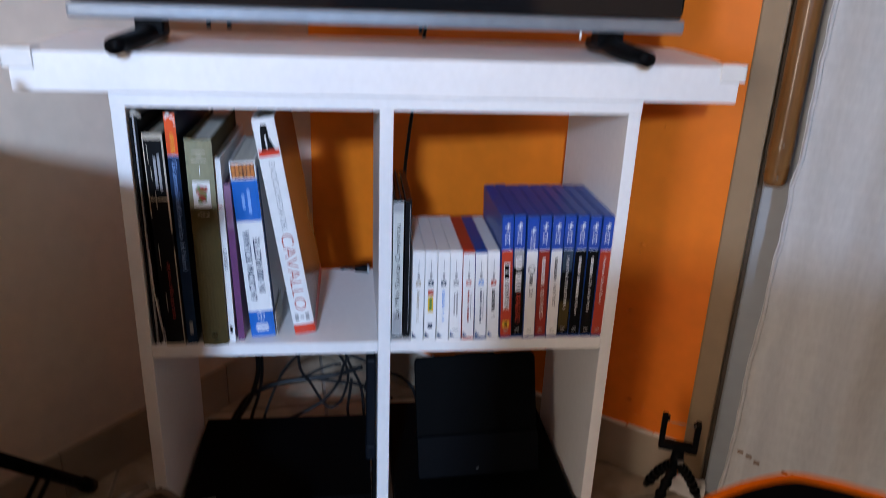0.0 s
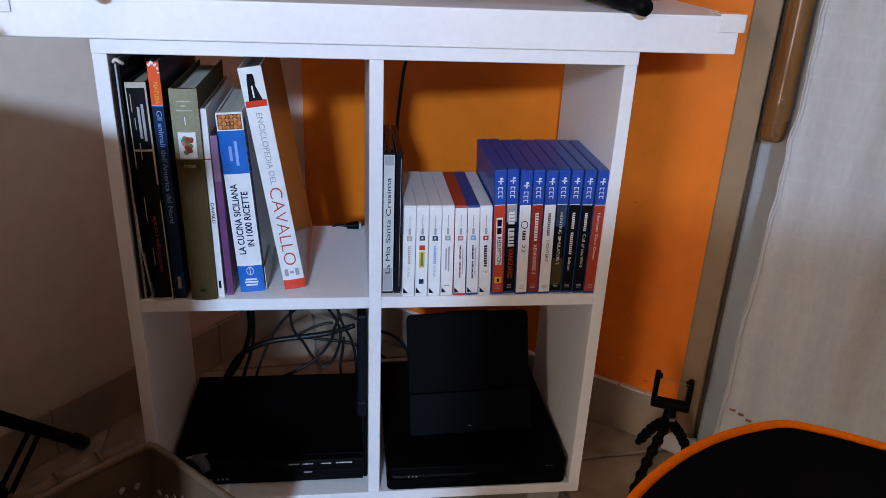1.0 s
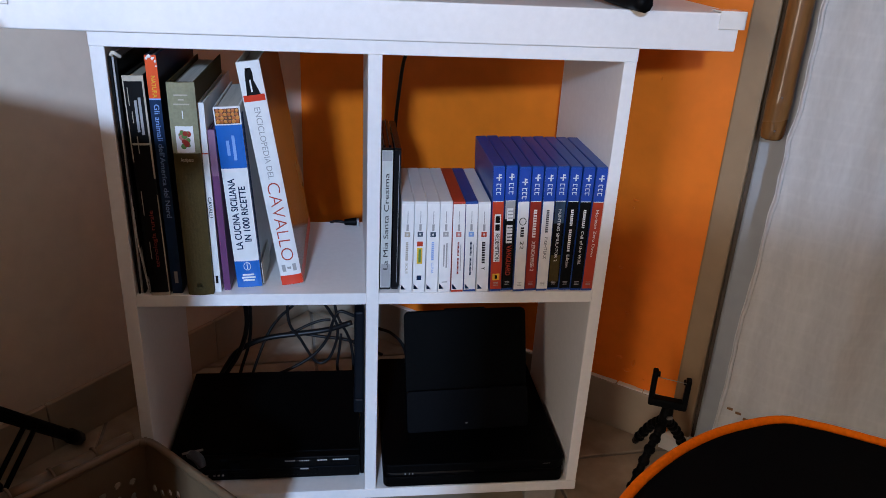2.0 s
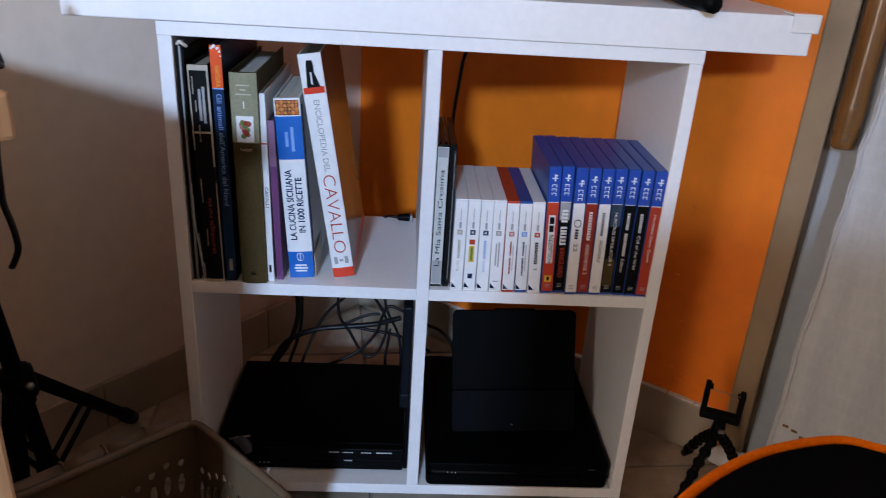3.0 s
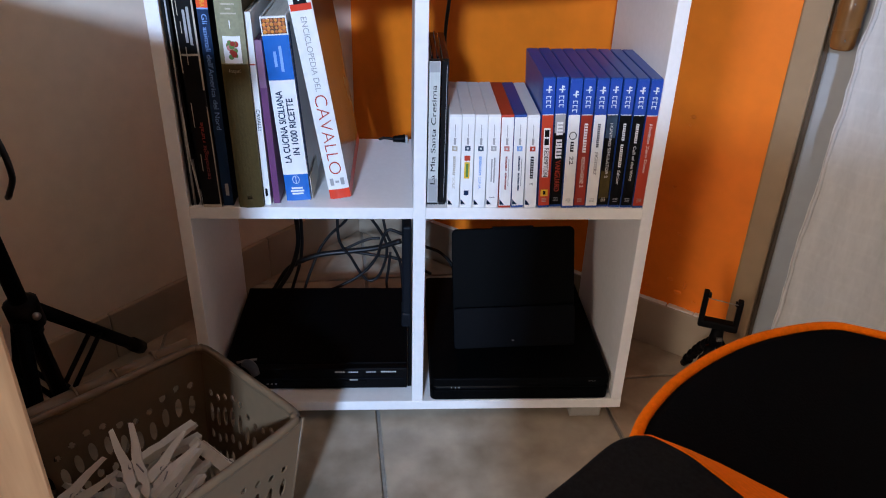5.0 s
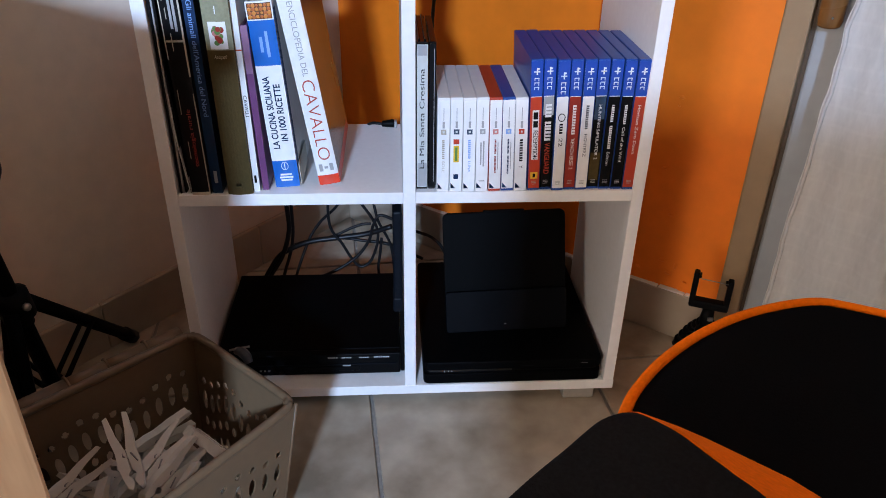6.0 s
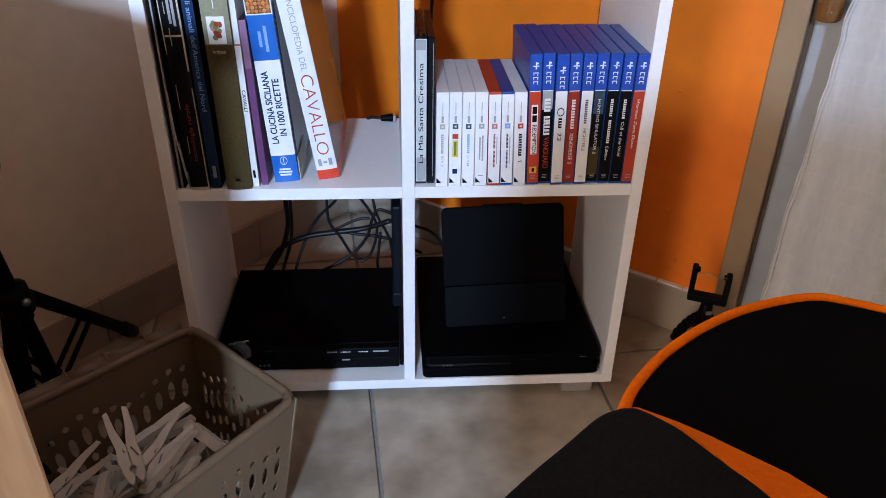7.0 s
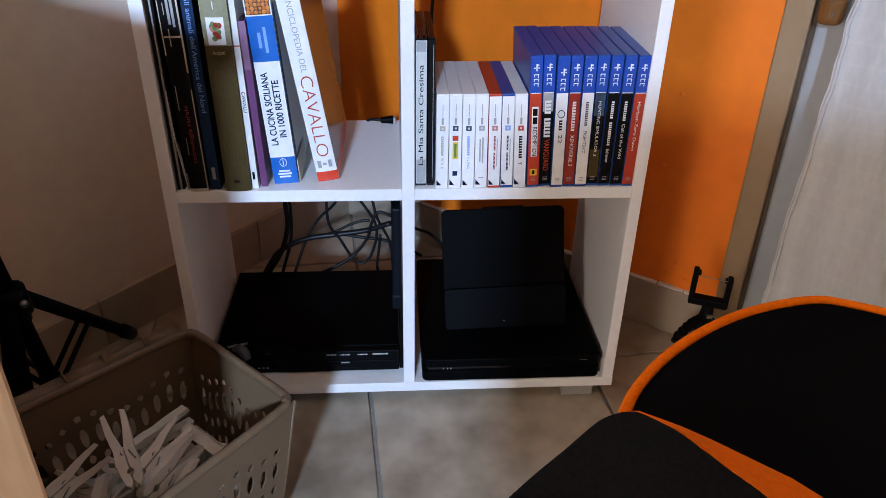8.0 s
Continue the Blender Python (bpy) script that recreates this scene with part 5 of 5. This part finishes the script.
# ---- small flexible tripod with phone clamp ----
tri = thing("phone_tripod", "small black flexible tripod with a phone clamp", "tripod")
N0 = Vector((0.440, 0.026, 0.132))
part("ball_head", tube([N0 + Vector((0, 0, -0.012)), N0 + Vector((0.001, 0.001, 0.012))], lambda q: 0.011 - 0.003 * q, 10), M_BLACK, tri)
part("head_ring", boxed(N0.x - 0.004, N0.x + 0.004, N0.y - 0.013, N0.y - 0.010, N0.z - 0.002, N0.z + 0.003), M_STEEL, tri)
for tip in (Vector((0.383, -0.012, 0.006)), Vector((0.447, 0.126, 0.006)), Vector((0.520, 0.088, 0.006))):
    start = N0 + Vector((0, 0, -0.008))
    bend = start.lerp(tip, 0.5) + Vector((0, 0, 0.008))
    pts = smooth_line([start, bend, tip], 7)
    leg = part("flexible_leg", tube(pts, 0.0060, 8), M_BLACK, tri)
    for k in range(2, len(pts) - 1, 2):
        bm = bmesh.new()
        bmesh.ops.create_icosphere(bm, subdivisions=2, radius=0.0088)
        bm.transform(Matrix.Translation(pts[k]))
        part("segment", bm, M_BLACK, leg, smooth=True)
cl = Vector((0.4275, 0.0555, 0.0)), Vector((0.4775, 0.0335, 0.0))
d = (cl[1] - cl[0]).normalized()
cm = Matrix.Identity(4)
cm.col[0][:3], cm.col[1][:3] = d, Vector((-d.y, d.x, 0))
cm.translation = (N0.x - 0.0, N0.y + 0.004, 0.143)
clamp_w = 0.048
bm = boxed(-clamp_w / 2 - 0.004, clamp_w / 2 + 0.004, -0.008, 0.008, 0.0, 0.013, 0.003, 2)
bm.transform(cm)
part("clamp_base", bm, M_BLACK, tri)
for s in (-1, 1):
    bm = boxed(s * clamp_w / 2 - 0.004, s * clamp_w / 2 + 0.004, -0.007, 0.007, 0.008, 0.058 if s < 0 else 0.052, 0.002, 2)
    box(bm, min(s * clamp_w / 2, s * (clamp_w / 2 - 0.007)), max(s * clamp_w / 2, s * (clamp_w / 2 - 0.007)), -0.006, 0.006, 0.050 if s < 0 else 0.044, 0.054 if s < 0 else 0.048, 0.001)
    bm.transform(cm)
    part("clamp_arm", bm, M_BLACK, tri)
bm = tube([cm @ Vector((-0.020, -0.006, 0.050)), cm @ Vector((0.022, -0.006, 0.048))], 0.0007, 5)
part("clamp_wire", bm, M_STEEL, tri, "thin bright wire")

# ---- desk chair ----
chair = thing("gaming_chair", "black padded gaming chair with orange piping", "chair")
SEAT = [(0.060, -0.70), (0.080, -0.620), (0.096, -0.584), (0.111, -0.563), (0.132, -0.542), (0.162, -0.520), (0.196, -0.503), (0.237, -0.493), (0.259, -0.499), (0.290, -0.517), (0.36, -0.565), (0.42, -0.63), (0.45, -0.72), (0.42, -0.80), (0.32, -0.82), (0.18, -0.80), (0.09, -0.77)]
SZ_ = 0.510
outline = [(p.x, p.y) for p in smooth_line([(x, y, 0) for x, y in SEAT], 4, True)][::-1]
area = sum(outline[i - 1][0] * outline[i][1] - outline[i][0] * outline[i - 1][1] for i in range(len(outline)))
if area < 0:
    outline = outline[::-1]
bm = bmesh.new()
cx, cy = 0.24, -0.66
rings = []
for k, (f, z) in enumerate(((0.86, SZ_ - 0.085), (0.95, SZ_ - 0.072), (0.98, SZ_ - 0.05), (0.995, SZ_ - 0.012), (0.99, SZ_ - 0.003), (0.95, SZ_), (0.80, SZ_ - 0.004), (0.55, SZ_ - 0.012), (0.25, SZ_ - 0.018))):
    rings.append([bm.verts.new((cx + (x - cx) * f, cy + (y - cy) * f, z)) for x, y in outline])
n = len(outline)
for r0, r1 in zip(rings, rings[1:]):
    for i in range(n):
        bm.faces.new((r0[i], r0[(i + 1) % n], r1[(i + 1) % n], r1[i]))
bm.faces.new(rings[-1])
bm.faces.new(rings[0][::-1])
part("seat", bm, M_FABRIC, chair, "black mesh-covered seat cushion", smooth=True)
part("piping", tube([Vector((x, y, SZ_ - 0.002)) for x, y in outline], 0.0031, 8, True), M_PIPING, chair, "orange fabric piping")
BZ = 0.5325
BOL = [(-0.006, -0.687), (0.022, -0.660), (0.037, -0.646), (0.052, -0.633), (0.070, -0.617), (0.080, -0.612), (0.086, -0.611), (0.092, -0.6125), (0.104, -0.624), (0.111, -0.635), (0.120, -0.650), (0.130, -0.667), (0.150, -0.72), (0.13, -0.77), (0.05, -0.775), (0.0, -0.73)]
bo = [(p.x, p.y) for p in smooth_line([(x, y, 0) for x, y in BOL], 4, True)]
if sum(bo[i - 1][0] * bo[i][1] - bo[i][0] * bo[i - 1][1] for i in range(len(bo))) < 0:
    bo = bo[::-1]
bm = bmesh.new()
cx, cy = 0.064, -0.694
rings = []
for f, z in ((0.72, BZ - 0.085), (0.90, BZ - 0.06), (0.985, BZ - 0.012), (1.0, BZ - 0.005), (0.985, BZ - 0.001), (0.94, BZ), (0.5, BZ + 0.001)):
    rings.append([bm.verts.new((cx + (x - cx) * f, cy + (y - cy) * f, z)) for x, y in bo])
n = len(bo)
for r0, r1 in zip(rings, rings[1:]):
    for i in range(n):
        bm.faces.new((r0[i], r0[(i + 1) % n], r1[(i + 1) % n], r1[i]))
bm.faces.new(rings[-1])
bm.faces.new(rings[0][::-1])
part("side_bolster", bm, M_BOLSTER, chair, "raised black side bolster", smooth=True)
bm = bmesh.new()
hi = [Vector((0.0860, -0.6105, BZ - 0.002)), Vector((0.1050, -0.6230, BZ - 0.002)), Vector((0.1120, -0.6340, BZ - 0.002)), Vector((0.1200, -0.6490, BZ - 0.002)), Vector((0.1310, -0.6670, BZ - 0.002)), Vector((0.1500, -0.7000, BZ - 0.002))]
lo = [Vector((0.1020, -0.5870, 0.5085)), Vector((0.1190, -0.5980, 0.5080)), Vector((0.1300, -0.6070, 0.5080)), Vector((0.1450, -0.6210, 0.5080)), Vector((0.1580, -0.6330, 0.5080)), Vector((0.1900, -0.6700, 0.5050))]
dn = [v + Vector((-0.012, -0.012, -0.03)) for v in lo]
V = [[bm.verts.new(p) for p in r] for r in (hi, lo, dn)]
for r0, r1 in zip(V, V[1:]):
    for i in range(5):
        bm.faces.new((r0[i], r0[i + 1], r1[i + 1], r1[i]))
bmesh.ops.recalc_face_normals(bm, faces=bm.faces)
bmesh.ops.solidify(bm, geom=bm.faces[:], thickness=0.002)
part("bolster_facing", bm, M_PIPING, chair, "orange inner facing of the bolster")
# unseen backrest behind the seat, leaning back, sized to shade the right side
bk = Matrix.Translation((0.20, -1.12, 0.45)) @ Matrix.Rotation(radians(-8), 4, "Z") @ Matrix.Rotation(radians(9), 4, "X")
bm = boxed(-0.29, 0.29, -0.08, 0.0, 0.0, 0.415, 0.035, 4)
bm.transform(bk)
part("unseen_backrest", bm, M_FABRIC, chair, smooth=True)
bm = tube([bk @ Vector(p) for p in ((-0.285, 0.0, 0.02), (-0.285, 0.0, 0.365), (-0.24, 0.0, 0.411), (0.24, 0.0, 0.411), (0.285, 0.0, 0.365), (0.285, 0.0, 0.02))], 0.006, 8)
part("backrest_piping", bm, M_PIPING, chair)
bm = boxed(0.05, 0.33, -1.13, -0.79, 0.425, 0.455, 0.01, 2)
part("back_bracket", bm, M_BLACK, chair)
ctr = Vector((0.27, -0.68, 0))
part("column", tube([ctr + Vector((0, 0, 0.07)), ctr + Vector((0, 0, SZ_ - 0.08))], 0.026, 14), M_BLACK, chair)
for k in range(5):
    a = 2 * math.pi * k / 5 + 0.35
    tip = ctr + Vector((0.20 * math.cos(a), 0.20 * math.sin(a), 0.062))
    part("base_arm", tube([ctr + Vector((0, 0, 0.085)), tip], lambda q: 0.020 - 0.006 * q, 8), M_BLACK, chair)
    part("castor", tube([tip + Vector((-0.010, 0, -0.036)), tip + Vector((0.010, 0, -0.036))], 0.026, 14), M_BLACK, chair)
